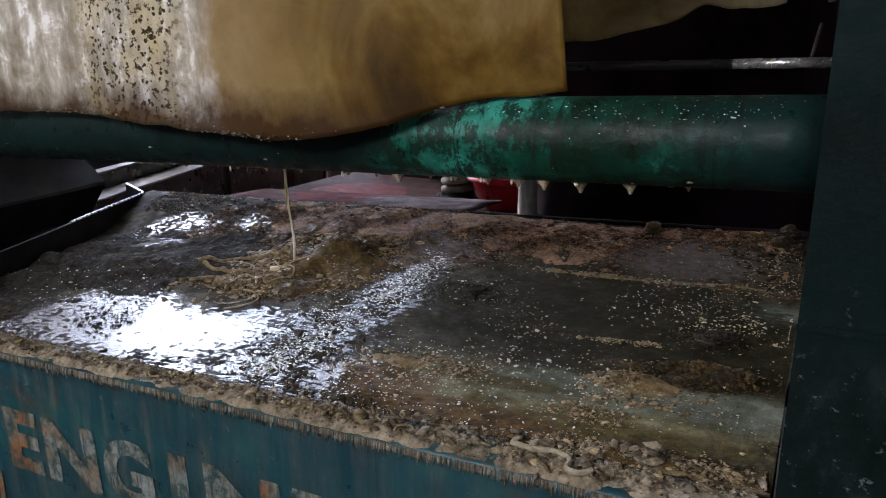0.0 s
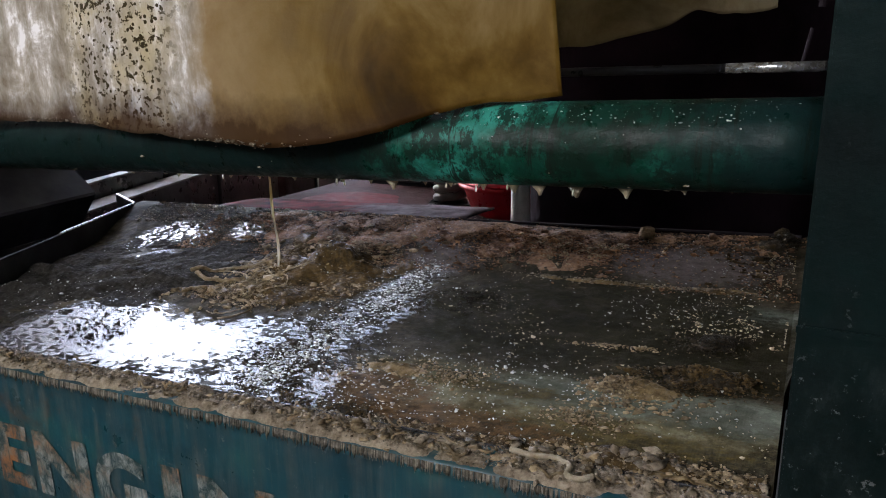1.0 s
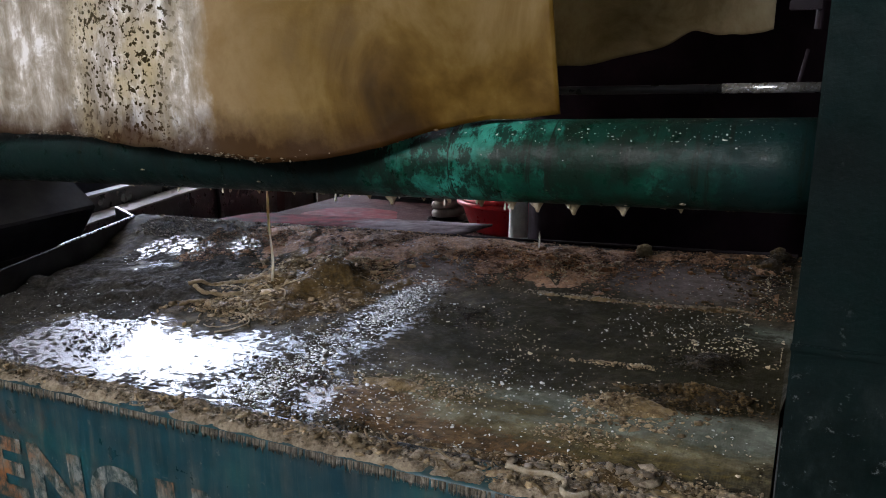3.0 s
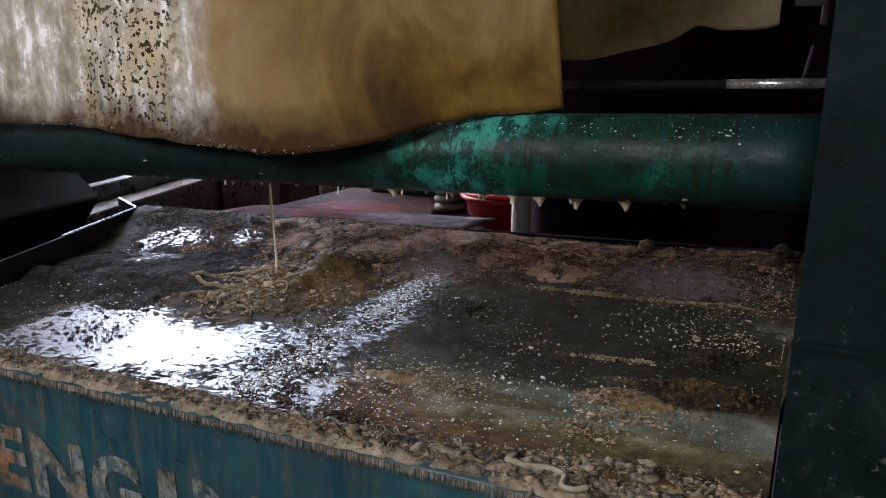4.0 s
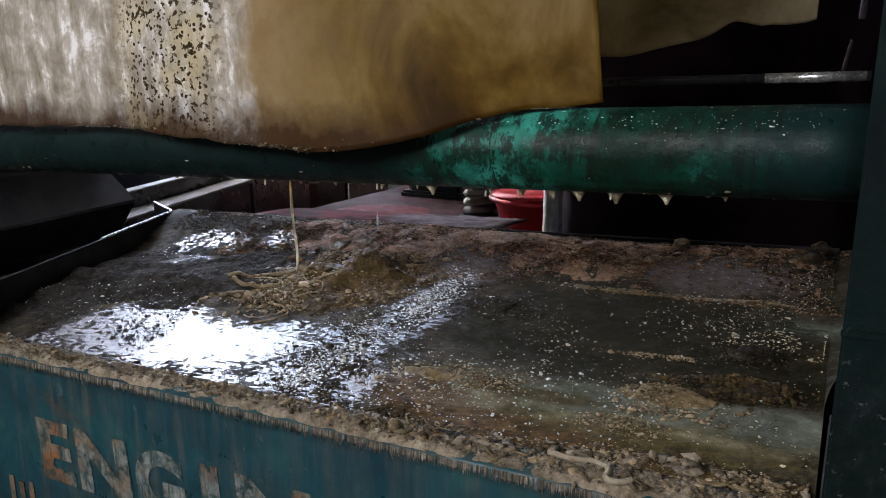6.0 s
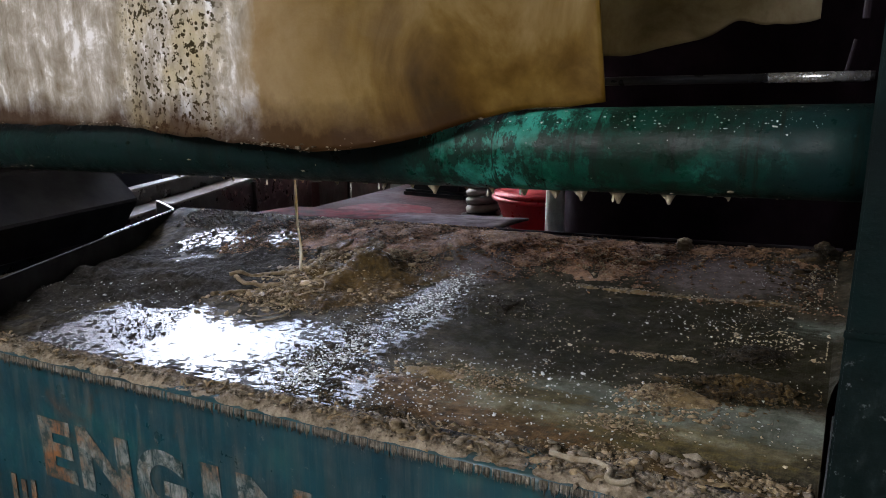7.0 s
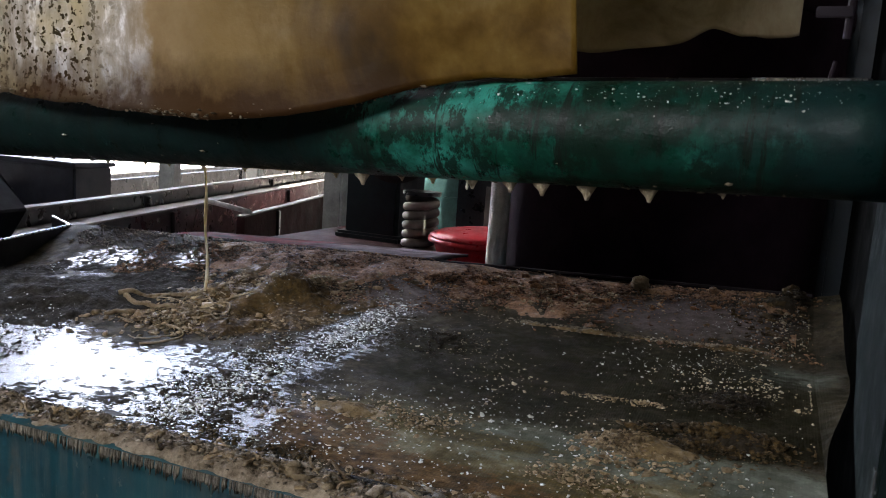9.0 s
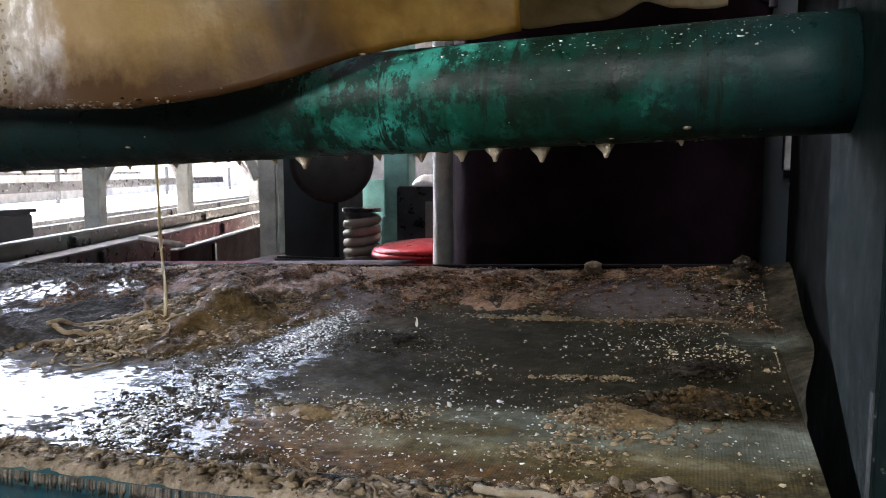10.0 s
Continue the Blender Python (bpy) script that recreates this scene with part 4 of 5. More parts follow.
G = (1 + 5**0.5) / 2
ICO = np.array([(-1, G, 0), (1, G, 0), (-1, -G, 0), (1, -G, 0), (0, -1, G), (0, 1, G), (0, -1, -G), (0, 1, -G), (G, 0, -1), (G, 0, 1), (-G, 0, -1), (-G, 0, 1)]) / (1 + G * G) ** 0.5
ICO_F = np.array([[f, a, b] for f, ring in ((0, (11, 5, 1, 7, 10)), (3, (9, 4, 2, 6, 8))) for a, b in zip(ring, ring[1:] + ring[:1])] + [(1, 5, 9), (5, 11, 4), (11, 10, 2), (10, 7, 6), (7, 1, 8), (4, 9, 5), (2, 4, 11), (6, 2, 10), (8, 6, 7), (9, 8, 1)])


def crumbs(name, places, sizes, mat, label, seed, smooth=True):
    """Loose crumbs joined into one mass."""
    rng = np.random.default_rng(seed)
    n = len(places)
    s = sizes[:, None, None] * rng.uniform(0.45, 1.6, (n, 1, 3)) * (1, 1, 0.5)
    v = ICO[None] * s * rng.uniform(0.35, 1.5, (n, 12, 1))
    a = rng.uniform(0, math.tau, n)
    c, sn = np.cos(a)[:, None], np.sin(a)[:, None]
    v = np.stack([v[..., 0] * c - v[..., 1] * sn, v[..., 0] * sn + v[..., 1] * c, v[..., 2]], -1) + places[:, None, :]
    f = (ICO_F[None] + 12 * np.arange(n)[:, None, None]).reshape(-1, 3)
    me = bpy.data.meshes.new(name)
    me.from_pydata(v.reshape(-1, 3).tolist(), [], f.tolist())
    return tagged(new(name, finish(me, mat, smooth)), label, "pulp", kind="stuff")


def strewn(n, x0, x1, y0, y1, seed, keep, up=0.001):
    rng = np.random.default_rng(seed)
    x, y = rng.uniform(x0, x1, n), rng.uniform(y0, y1, n)
    k = rng.uniform(0, 1, n) < keep(x, y)
    x, y = x[k], y[k]
    return np.stack([x, y, bed(x, y) + up], -1), rng


def some(seed, scale, lo, hi):
    return lambda x, y: smooth01(lo, hi, waves(x, y, seed, scale, 4))


p, rng = strewn(8000, -1.15, -0.03, 1.31, 2.45, 41, some(51, 7, -0.2, 1.4))
crumbs("pulp_crumbs", p, rng.lognormal(-6.5, 0.5, len(p)), PULP_PALE, "pale wet crumbs of pulp on the wire cloth", 61)
p, rng = strewn(22000, -3.0, -1.0, 1.31, 2.1, 42, some(52, 9, 0.1, 1.0))
crumbs("pulp_crumbs", p, rng.lognormal(-6.1, 0.5, len(p)), PULP_BLACK, "dark wet crumbs strewn on the bright wire cloth", 62)
p, rng = strewn(26000, -2.5, 0.05, 2.36, 2.79, 43, lambda x, y: smooth01(-0.5, 0.8, waves(x, y, 53, 8, 4)) * (1 - np.minimum(1.15 * film_gap(x, y), 1)), 0.006)
crumbs("pulp_crumbs", p, rng.lognormal(-6.0, 0.5, len(p)), PULP_RED, "rust-brown crumbs of pulp along the back", 63)
p, rng = strewn(14000, -2.2, -1.15, 1.85, 2.7, 44, lambda x, y: (mound(x, y) > 0.002) * (mound(x, y) < 0.05) * smooth01(-0.2, 0.8, waves(x, y, 57, 9, 3)))
p[:, 2] += np.maximum(mound(p[:, 0], p[:, 1]), 0)
crumbs("pulp_crumbs", p, rng.lognormal(-6.0, 0.55, len(p)), PULP, "tan crumbs and flakes on a mound of pulp", 64)
p, rng = strewn(5000, -3.0, -1.9, 2.56, 2.79, 38, some(55, 8, -0.6, 0.7), 0.003)
crumbs("pulp_crumbs", p, rng.lognormal(-5.9, 0.5, len(p)), PULP_GREY, "grey-tan crumbs of pulp at the back corner", 74)
rng = np.random.default_rng(45)
x, y = rng.uniform(-3.2, -0.04, 7000), rng.triangular(1.198, 1.25, 1.31, 7000)
z = rim_cake(x, np.clip(y, 1.2, 1.28)) + 0.003 - 0.02 * (y > 1.295)
crumbs("rim_crumbs", np.stack([x, y, z], -1), rng.lognormal(-6.1, 0.5, len(x)), PULP_GREY, "tan flakes of pulp along the near rim", 65)
p, rng = strewn(16000, -0.85, -0.03, 1.30, 2.46, 46, lambda x, y: smooth01(-0.004, 0.012, near_right(x, y)))
p[:, 2] += np.maximum(near_right(p[:, 0], p[:, 1]), 0)
crumbs("pulp_crumbs", p, rng.lognormal(-6.15, 0.5, len(p)), PULP, "coarse tan lumps of pulp", 66)


# white beads paint the sparkle of the wet cloth and pipe
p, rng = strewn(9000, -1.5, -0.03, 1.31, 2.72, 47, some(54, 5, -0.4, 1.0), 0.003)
crumbs("glint_beads", p, rng.lognormal(-6.3, 0.4, len(p)), GLINT_BEAD, "white beads for the glints of wet flecks on the wire cloth", 67)
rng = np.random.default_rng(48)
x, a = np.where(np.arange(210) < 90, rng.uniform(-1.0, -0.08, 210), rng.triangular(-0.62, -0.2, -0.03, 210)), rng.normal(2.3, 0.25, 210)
crumbs("pipe_glints", np.stack([x, PIPE_Y + PIPE_R * np.cos(a), pipe_z(x) + PIPE_R * np.sin(a)], -1), rng.lognormal(-6.75, 0.5, 210), GLINT_BEAD, "drops of water coloured white for their glints on the green pipe", 68)

# white grains stand in for the streak of reflected daylight at the crease
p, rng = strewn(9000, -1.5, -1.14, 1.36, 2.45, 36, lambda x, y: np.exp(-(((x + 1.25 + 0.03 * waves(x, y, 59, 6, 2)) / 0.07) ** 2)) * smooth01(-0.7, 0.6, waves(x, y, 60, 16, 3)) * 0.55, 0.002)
crumbs("glint_beads", p, rng.lognormal(-6.0, 0.45, len(p)), GLINT_BEAD, "white grains for the bright reflection along the wire cloth's crease", 72)
# the same white grains give the mound and the silt their glints
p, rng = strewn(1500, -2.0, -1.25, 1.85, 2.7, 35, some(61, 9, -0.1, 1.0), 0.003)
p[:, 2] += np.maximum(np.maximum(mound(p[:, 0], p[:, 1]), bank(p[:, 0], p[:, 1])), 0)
crumbs("glint_beads", p, rng.lognormal(-6.4, 0.4, len(p)), GLINT_BEAD, "white grains for the wet glints on the mound of pulp", 76)
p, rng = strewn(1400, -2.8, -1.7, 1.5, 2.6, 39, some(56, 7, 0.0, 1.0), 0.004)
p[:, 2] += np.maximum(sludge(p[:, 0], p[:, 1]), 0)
crumbs("glint_beads", p, rng.lognormal(-6.1, 0.4, len(p)), GLINT_BEAD, "white grains for the wet glints on dark silt", 75)
p, rng = strewn(900, -1.45, -1.1, 1.4, 2.45, 37, some(56, 12, -0.1, 0.9), 0.002)
crumbs("pulp_crumbs", p, rng.lognormal(-5.8, 0.5, len(p)), PULP_BLACK, "dark wet grains along the crease of the wire cloth", 73)


rng = np.random.default_rng(49)
x, y = rng.uniform(-2.9, -1.2, 2200), rng.uniform(3.1, 4.6, 2200)
crumbs("spilt_pulp", np.stack([x, y, 0.502 + 0 * x], -1), rng.lognormal(-4.9, 0.5, 2200), PULP_GREY, "spilt pulp strewn on the wet plinth", 69)
bm = bmesh.new()
tube(bm, [(-4.42, 5.12, 0.70), (-4.16, 5.36, 0.615)], 0.022, 10)
thing("pipe_stub", bm, LIME, "short pale pipe stub resting on a channel wall", "pipe", smooth=True)


rng = np.random.default_rng(50)
x = rng.uniform(-2.6, -0.72, 520)
bx, by, bz = (np.array(q) for q in zip(*BOTTOM))
keep = waves(x, 0 * x, 58, 14, 3) > -0.35
x = x[keep]
crumbs("sheet_fringe", np.stack([x, np.interp(x, bx, by) + rng.normal(-0.003, 0.003, len(x)), np.interp(x, bx, bz) + np.abs(rng.normal(0, 0.008, len(x)))], -1), rng.lognormal(-6.2, 0.5, len(x)), PULP_GREY, "dried pulp crust along the hanging sheet's hem", 70)
x = rng.uniform(-2.6, -0.05, 240)
a = rng.normal(-1.5, 0.5, 240)
crumbs("pipe_crust", np.stack([x, PIPE_Y + PIPE_R * np.cos(a), pipe_z(x) + PIPE_R * np.sin(a)], -1), rng.lognormal(-5.9, 0.5, 240), PULP_GREY, "dried pulp crust under the green pipe", 71)


def tuft(cx, cy, rx, ry, h, n, size, mat, label, seed):
    """A fluffy pile of crumbs."""
    rng = np.random.default_rng(seed)
    n, size = int(n * 2.2), size * 0.55
    x, y = rng.normal(cx, rx * 0.6, n), rng.normal(cy, ry * 0.6, n)
    x, y = x + 0.3 * rx * waves(x, y, seed, 40, 2), np.maximum(y + 0.3 * ry * waves(x, y, seed + 1, 40, 2), 1.30)
    x = np.minimum(x, -0.03)
    z = bed(x, y) + h * np.exp(-(((x - cx) / rx) ** 2 + ((y - cy) / ry) ** 2)) * rng.uniform(0.1, 1.0, n)
    return crumbs("pulp_tuft", np.stack([x, y, z], -1), rng.lognormal(math.log(size), 0.45, n), mat, label, seed)


tuft(-0.36, 1.70, 0.07, 0.035, 0.030, 500, 0.005, PULP, "fluffy tan tuft of pulp on the wire cloth", 81)
tuft(-0.22, 1.72, 0.10, 0.03, 0.018, 420, 0.0042, PULP_DARK, "brown tuft of pulp on the wire cloth", 82)
tuft(-0.42, 1.52, 0.10, 0.04, 0.010, 260, 0.0045, PULP, "scattered tan lumps of pulp", 83)
tuft(-0.20, 2.0, 0.07, 0.05, 0.03, 420, 0.005, PULP_BLACK, "dark pile of pulp on the wire cloth", 84)
tuft(-0.17, 2.10, 0.16, 0.09, 0.010, 140, 0.0034, PULP_PALE, "pale crumbs of pulp beside a dark pile", 85)
tuft(-0.80, 1.62, 0.12, 0.05, 0.008, 260, 0.004, PULP, "tan flecks of pulp on the wire cloth", 86)
tuft(-0.98, 1.36, 0.20, 0.04, 0.008, 420, 0.0038, PULP_DARK, "brown flakes of pulp near the rim", 87)
tuft(-0.25, 1.36, 0.22, 0.04, 0.02, 900, 0.005, PULP, "tan pulp piled against the rim", 88)
tuft(-1.60, 2.46, 0.06, 0.05, 0.04, 260, 0.005, PULP, "tan tuft of pulp where the stream lands", 89)
tuft(-0.07, 2.72, 0.05, 0.05, 0.045, 260, 0.006, PULP_BLACK, "dark tuft of pulp beside the end plate", 91)
tuft(-0.17, 2.74, 0.08, 0.03, 0.02, 240, 0.005, PULP_RED, "rust-brown tuft of pulp on the bank", 92)
tuft(-0.09, 2.55, 0.08, 0.12, 0.012, 170, 0.0034, PULP_PALE, "pale flecks of pulp beside the end plate", 93)
tuft(-0.85, 2.62, 0.32, 0.07, 0.012, 900, 0.0042, PULP_RUST, "rust-orange flecks of pulp along the back", 95)
tuft(-1.75, 2.6, 0.25, 0.07, 0.012, 500, 0.004, PULP_GREY, "tan flecks of pulp at the back edge", 97)
tuft(-1.74, 2.06, 0.20, 0.13, 0.022, 900, 0.0042, PULP, "tan flakes of pulp round the landing stream", 98)
tuft(-1.55, 2.42, 0.16, 0.07, 0.025, 500, 0.0045, PULP, "tan flakes of pulp on the mound", 99)
tuft(-0.80, 2.60, 0.30, 0.08, 0.014, 420, 0.0065, PULP, "coarse tan flakes of pulp strewn along the back", 106)
tuft(-1.05, 2.62, 0.18, 0.07, 0.014, 300, 0.0065, PULP_RUST, "coarse rust-orange flakes of pulp along the back", 107)
tuft(-0.20, 1.79, 0.12, 0.03, 0.035, 700, 0.0055, PULP_DARK, "brown heap of pulp flakes on the cloth", 109)
tuft(-0.36, 1.675, 0.06, 0.025, 0.035, 380, 0.0055, PULP, "yellow-tan tuft of pulp on the cloth", 110)
tuft(-0.62, 2.415, 0.22, 0.012, 0.012, 420, 0.004, PULP_GREY, "ragged tan ledge of pulp along the cloth", 101)
tuft(-0.28, 2.405, 0.14, 0.012, 0.012, 300, 0.004, PULP_GREY, "ragged tan ledge of pulp near the end plate", 102)
tuft(-0.43, 1.93, 0.12, 0.012, 0.008, 160, 0.0036, PULP, "thin tan line of pulp flakes on the cloth", 103)
tuft(-0.36, 1.60, 0.12, 0.03, 0.012, 60, 0.006, PULP, "tan wet lumps of pulp on the cloth", 104)
tuft(-1.78, 1.93, 0.20, 0.05, 0.02, 600, 0.005, PULP, "tan flakes of pulp at the mound's foot", 105)
tuft(-0.98, 2.14, 0.12, 0.10, 0.012, 420, 0.0038, PULP_BLACK, "dark flecks of pulp on the crease", 94)


def flakes(name, n, cx, cy, rx, ry, size, over, mat, label, seed):
    """Broad ragged flakes and lumps that lie on a heap."""
    rng = np.random.default_rng(seed)
    x, y = rng.normal(cx, rx, n), np.clip(rng.normal(cy, ry, n), 1.30, 2.79)
    x = np.minimum(x, -0.03)
    z = bed(x, y) + np.maximum(over(x, y), 0.0) + size * 0.25
    return crumbs(name, np.stack([x, y, z], -1), rng.lognormal(math.log(size), 0.45, n), mat, label, seed)


flakes("pulp_flakes", 300, -1.86, 2.02, 0.11, 0.10, 0.0085, mound, PULP, "broad tan flakes of pulp in ledges on the mound", 201)
flakes("pulp_flakes", 260, -1.72, 2.42, 0.16, 0.08, 0.0085, mound, PULP, "broad tan flakes of pulp behind the stream", 202)
flakes("pulp_flakes", 130, -1.95, 2.24, 0.10, 0.08, 0.008, mound, PULP_GREY, "grey-tan flakes of pulp beside the stream", 203)
flakes("pulp_flakes", 90, -0.80, 2.60, 0.26, 0.07, 0.0075, bank, PULP_RUST, "broad rust-orange flakes of pulp along the back", 204)
flakes("pulp_flakes", 90, -0.16, 2.60, 0.06, 0.08, 0.008, bank, PULP_DARK, "dark lumps of pulp beside the end plate", 205)
flakes("pulp_flakes", 60, -0.30, 1.62, 0.10, 0.04, 0.006, near_right, PULP, "yellow-tan lumps of pulp on the thin slurry", 206)
flakes("pulp_flakes", 110, -0.95, 1.58, 0.12, 0.05, 0.0045, near_right, PULP, "tan lumps of pulp past the crease", 207)
flakes("pulp_flakes", 120, -0.30, 1.35, 0.15, 0.02, 0.0065, near_right, PULP_GREY, "tan lumps of pulp heaped against the rim", 208)
rng = np.random.default_rng(209)
x = np.concatenate([rng.uniform(-3.2, -0.05, 70), rng.normal(-0.80, 0.28, 120)])
x = np.clip(x, -3.25, -0.05)
y = rng.normal(1.245, 0.018, len(x))
crumbs("rim_lumps", np.stack([x, y, rim_cake(x, np.clip(y, 1.2, 1.28)) + 0.001], -1), rng.lognormal(-4.85, 0.35, len(x)), PULP, "plump yellow-tan lumps of pulp on the near rim", 210)


def rope(path, r, label, mat=PULP_PALE):
    """A limp strand of pulp lying on the cloth or on the mound."""
    pts = []
    for q in range(41):
        u = q / 40 * (len(path) - 1)
        k = min(int(u), len(path) - 2)
        f = u - k
        a, p0, p1, d = (path[max(k - 1, 0)], path[k], path[k + 1], path[min(k + 2, len(path) - 1)])
        x, y = (0.5 * (2 * p0[m] + (p1[m] - a[m]) * f + (2 * a[m] - 5 * p0[m] + 4 * p1[m] - d[m]) * f * f + (3 * p0[m] - a[m] - 3 * p1[m] + d[m]) * f**3) for m in (0, 1))
        h = max(float(mound(np.array(x), np.array(y))), float(sludge(np.array(x), np.array(y))), 0.0) if y > 1.5 else 0.0
        z = float(bed(np.array(x), np.array(y))) if y > 1.29 else RIM + fall(x) + 0.010
        pts.append((x, y, z + h + r * 0.7))
    bm = bmesh.new()
    tube(bm, pts, r, 7)
    for v in bm.verts:
        v.co += v.normal * r * 0.5 * noise.noise(v.co * 60)
    return thing("pulp_strand", bm, mat, label, "pulp strand", group="strands of pulp", smooth=True)


STRAND = "limp pale strand of pulp curled round the landing stream"
rope([(-2.10, 2.05), (-2.02, 2.16), (-1.90, 2.22), (-1.80, 2.22)], 0.0085, STRAND, PULP)
rope([(-2.06, 2.04), (-1.96, 2.02), (-1.86, 2.06)], 0.0085, STRAND, PULP)
rope([(-2.00, 1.90), (-1.95, 1.96), (-1.88, 1.97)], 0.007, STRAND, PULP)
rope([(-0.49, 1.262), (-0.44, 1.255), (-0.40, 1.262), (-0.365, 1.245), (-0.36, 1.212), (-0.335, 1.205), (-0.315, 1.225)], 0.006, "pale curl of pulp on the caked rim")


def clod(x, y, r, mat, label):
    bm = bmesh.new()
    z = float(bed(np.array(x), np.array(y)))
    bmesh.ops.create_icosphere(bm, subdivisions=4, radius=r, matrix=pose(x, y, z + r * 0.6) @ Matrix.Diagonal((1.1, 1.0, 1.1, 1)))
    for v in bm.verts:
        v.co += v.normal * r * (0.5 * noise.noise(v.co * 1.1 / r) + 0.3 * noise.noise(v.co * 3.1 / r))
    return thing("pulp_clod", bm, mat, label, "pulp clod", group="clods of pulp", smooth=True)


clod(-0.53, 2.735, 0.024, PULP, "upright tan clod of pulp on the bank")
clod(-0.07, 2.75, 0.026, PULP_DARK, "dark clod of pulp beside the column")
clod(-0.30, 2.74, 0.014, PULP_RED, "small rust-brown clod of pulp on the bank")

# long limp strands that the stream has laid in loops
strands = bmesh.new()
rng = random.Random(7)
for k in range(24):
    cx, cy = rng.gauss(-1.84, 0.09), rng.gauss(2.04, 0.09)
    a, r = rng.uniform(0, math.tau), rng.uniform(0.03, 0.14)
    pts = []
    for j in range(12):
        t = a + j * 0.22
        x, y = cx + r * math.cos(t) + 0.006 * math.sin(3 * t), cy + r * 0.8 * math.sin(t)
        h = max(float(mound(np.array(x), np.array(y))), 0.0) if -2.05 < x < -0.95 and 1.85 < y < 2.72 else 0.0
        pts.append((x, y, float(bed(np.array(x), np.array(y))) + h + 0.004 + 0.004 * rng.random()))
    tube(strands, pts, rng.uniform(0.0015, 0.0034), 6)
for k in range(60):
    x0, y0, a = rng.uniform(-2.6, -0.1), rng.triangular(1.2, 1.29, 1.24), rng.uniform(0, math.tau)
    ln = rng.uniform(0.02, 0.07)
    pts = [(x0 + ln * j / 6 * math.cos(a) + 0.008 * math.sin(j), min(max(y0 + 0.4 * ln * j / 6 * math.sin(a) + 0.006 * math.cos(j * 1.3), 1.2), 1.29), RIM + fall(x0) + 0.010 + 0.006 * math.sin(j * 0.9 + k)) for j in range(7)]
    tube(strands, pts, rng.uniform(0.0018, 0.0035), 6)
thing("fibre_strands", strands, PULP, "limp pale fibre strands laid in loops", "strands", kind="stuff", smooth=True)

# drips hanging from the rim's lip
lip = bmesh.new()
for k in range(1900):
    x = rng.uniform(-3.2, -0.05)
    ln, r = abs(rng.gauss(0, 0.007)) + 0.002, rng.uniform(0.0008, 0.0026)
    z = RIM + fall(x) - 0.024
    tube(lip, [(x, 1.1965, z + 0.012), (x, 1.1945, z), (x + rng.gauss(0, 0.0012), 1.195, z - ln)], [r, r, r * 0.35], 5)
thing("lip_drips", lip, DRIP, "short pulp drips along the rim's lip", "drips", kind="stuff", smooth=True)

# ---- falling slurry ----
def stream():
    bm = bmesh.new()
    pts, rad = [], []
    for k in range(22):
        z = 0.86 * (1 - k / 21)
        pts.append((0.010 * math.sin(7.0 * z + 0.6) + 0.004 * math.sin(23 * z), 0.006 * math.cos(9 * z), z))
        rad.append(0.0046 + 0.001 * math.sin(31 * z))
    tube(bm, pts, rad, 10)
    return thing("slurry_stream", bm, SLURRY, "thin pale stream of slurry falling onto the mound", "stream", smooth=True)


fall = stream()
drops = []
rng = random.Random(11)
for k in range(26):
    bm = lathe(bmesh.new(), [(0.0003, -0.006), (0.0022, -0.004), (0.003, 0.0), (0.0018, 0.007), (0.0004, 0.013)], 10)
    ob = thing("slurry_drop", bm, SLURRY, "small drop of slurry falling from the pipe", "drop", group="drops of slurry", smooth=True)
    drops.append((ob, rng.choice((-1.62, -1.42, -1.21, -1.06, -0.985, -0.915, -0.765, -0.686, -0.607, -0.545, -0.466, -0.358)) + rng.uniform(-0.004, 0.004), PIPE_Y + rng.uniform(-0.03, 0.05), 0.25 + k * 0.375))


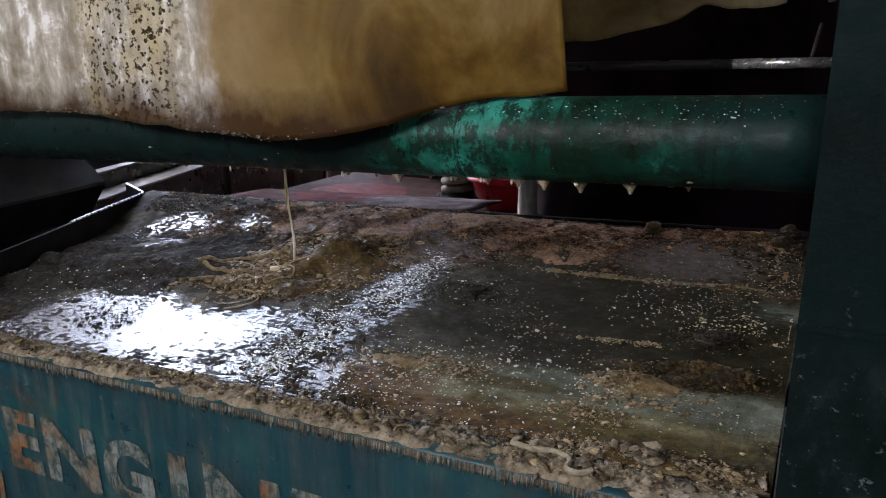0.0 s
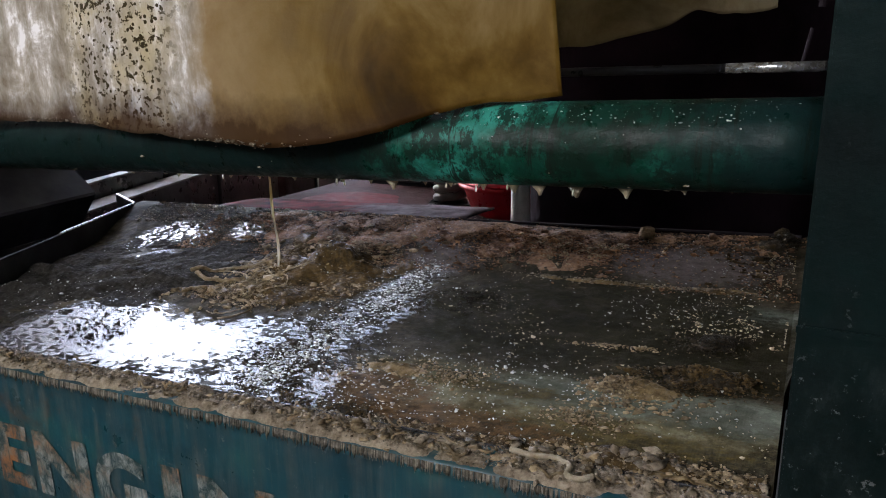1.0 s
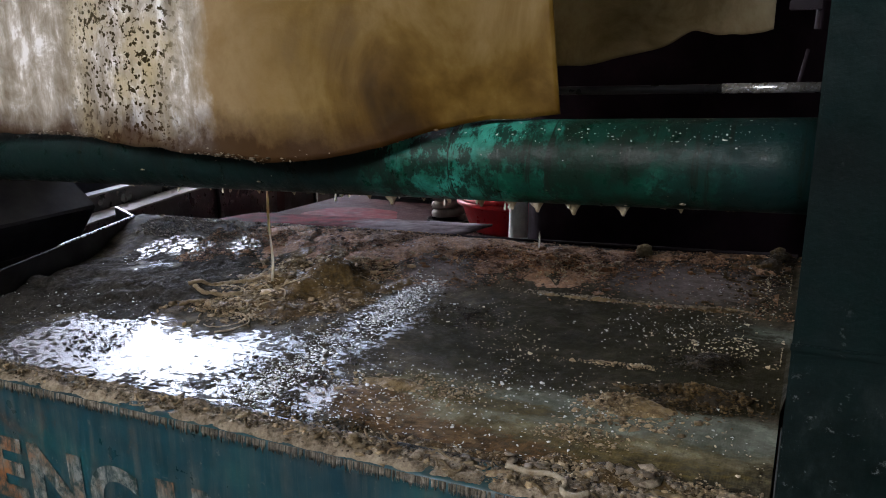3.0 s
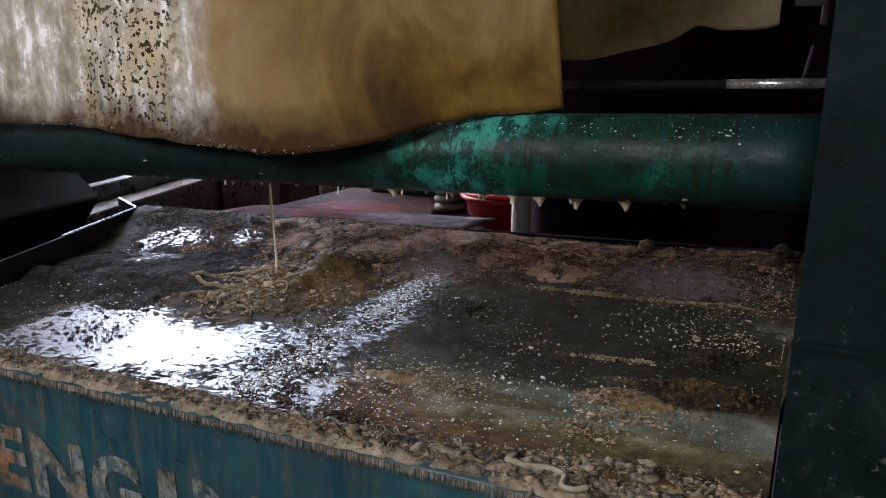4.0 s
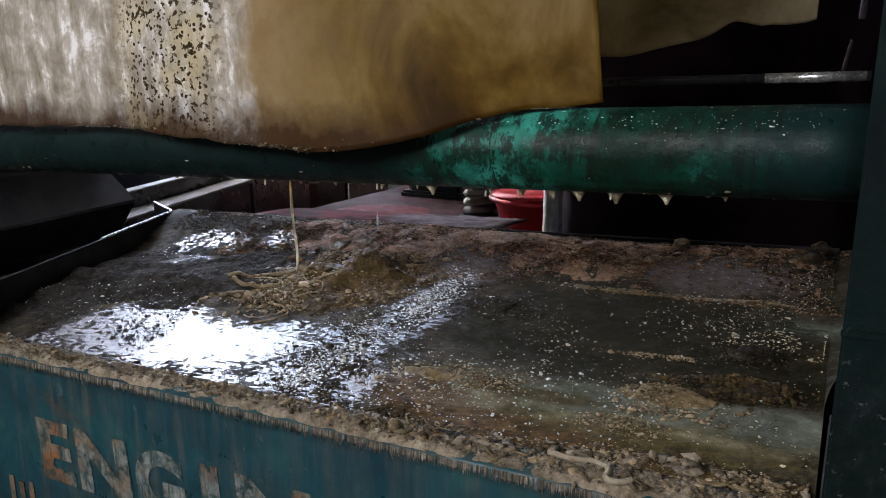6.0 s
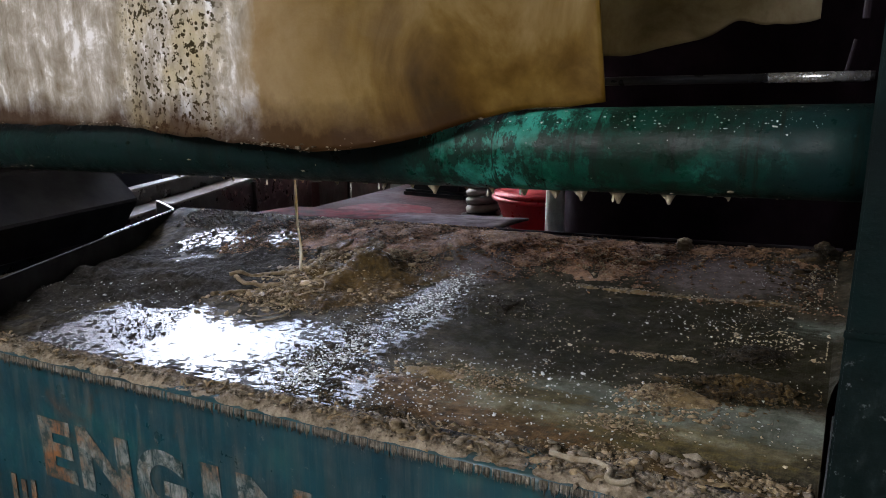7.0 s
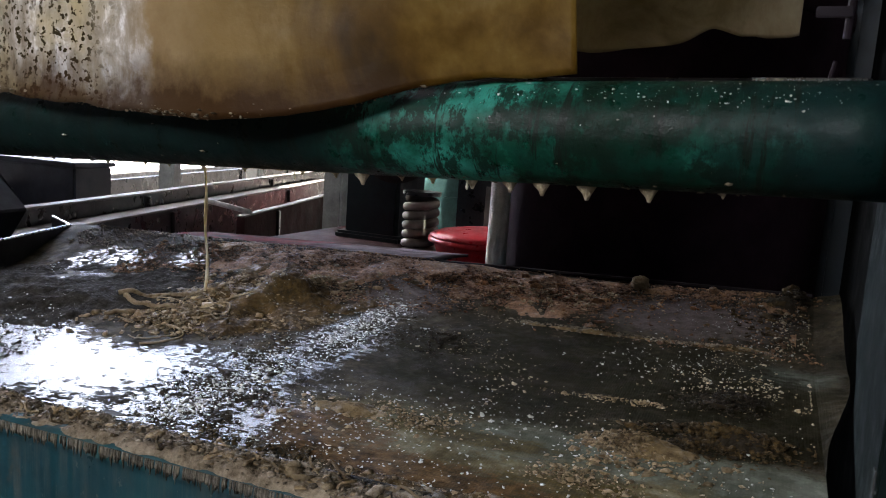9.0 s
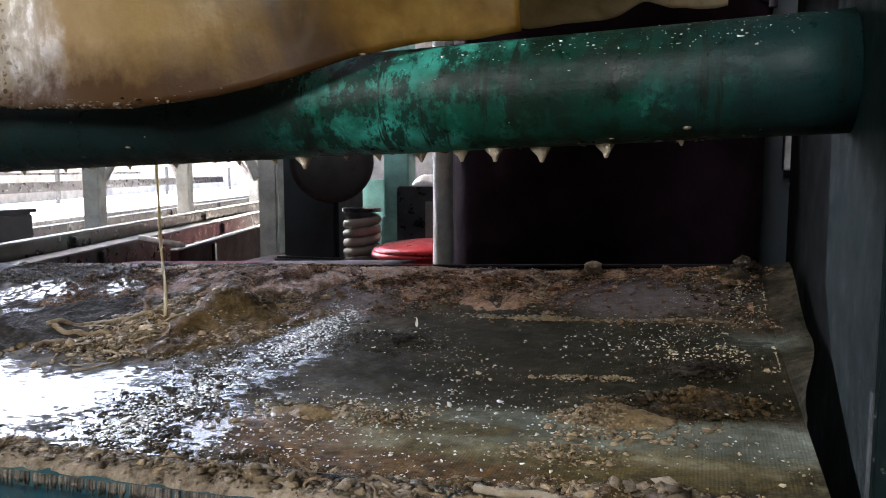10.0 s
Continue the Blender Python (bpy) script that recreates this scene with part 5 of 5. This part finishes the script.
slugs = []
for x, y, t0 in ((-2.07, 2.30, -0.1), (-1.98, 2.31, 0.4), (-1.95, 2.32, 0.9), (-2.02, 2.30, 2.2), (-1.90, 2.28, 3.3), (-2.05, 2.33, 4.4), (-1.98, 2.30, 5.4), (-2.0, 2.30, 6.9), (-1.93, 2.30, 7.8), (-1.5, 2.36, 8.6)):
    bm = bmesh.new()
    tube(bm, [(0.004 * math.sin(40 * q), 0.0, q) for q in (0.0, 0.02, 0.05, 0.08, 0.11, 0.13)], [0.0008, 0.003, 0.0036, 0.003, 0.0022, 0.0006], 8)
    slugs.append((thing("slurry_slug", bm, SLURRY, "short thread of slurry falling onto the cloth", "drop", group="threads of slurry", smooth=True), x, y, t0))


def motions():
    sway = [(0.0, -1.695, -2.5), (0.5, -1.715, 1.5), (1.0, -1.734, -2.0), (1.5, -1.742, 0.5), (2.0, -1.75, -1.0), (2.7, -1.757, 1.2), (3.4, -1.752, 0.0), (4.2, -1.745, 1.5), (4.8, -1.765, 0.8), (5.5, -1.815, 0.0), (6.6, -1.812, -0.8), (7.5, -1.807, 0.4), (8.2, -1.808, -0.4), (9.0, -1.802, 0.4), (9.5, -1.78, 0.0), (10.0, -1.715, 2.0)]
    walk(fall, [(t, pose(x, 2.11, 0.80, 0, tilt, 40 * math.sin(t))) for t, x, tilt in sway])
    for ob, x, y, t0 in slugs:
        rows = [(0.0, pose(x, y, 1.34 - max(0.0, -t0) * 1.2)), (max(t0, 0.02), pose(x, y, 1.33 - max(0.0, -t0) * 1.2))]
        for j in (1, 2, 3, 4):
            tt = 0.09 * j
            rows.append((max(t0, 0.02) + tt, pose(x, y, rows[1][1].translation.z - 0.4 * tt - 4.905 * tt * tt)))
        rows.append((10.0, rows[-1][1]))
        walk(ob, rows)
    for ob, x, y, t0 in drops:
        top = pipe_z(x) - PIPE_R - 0.014
        end = float(bed(np.array(x), np.array(y))) - 0.016
        rows = [(0.0, pose(x, y, top + 0.012))]
        rows.append((t0, pose(x, y, top)))
        fallen = math.sqrt(2 * (top - end) / 9.81)
        for j in (1, 2, 3, 4):
            tt = fallen * j / 4
            rows.append((t0 + tt, pose(x, y, top - 4.905 * tt * tt)))
        rows = [r for r in rows if r[0] < 9.95]
        rows.append((10.0, rows[-1][1]))
        walk(ob, rows)


motions()
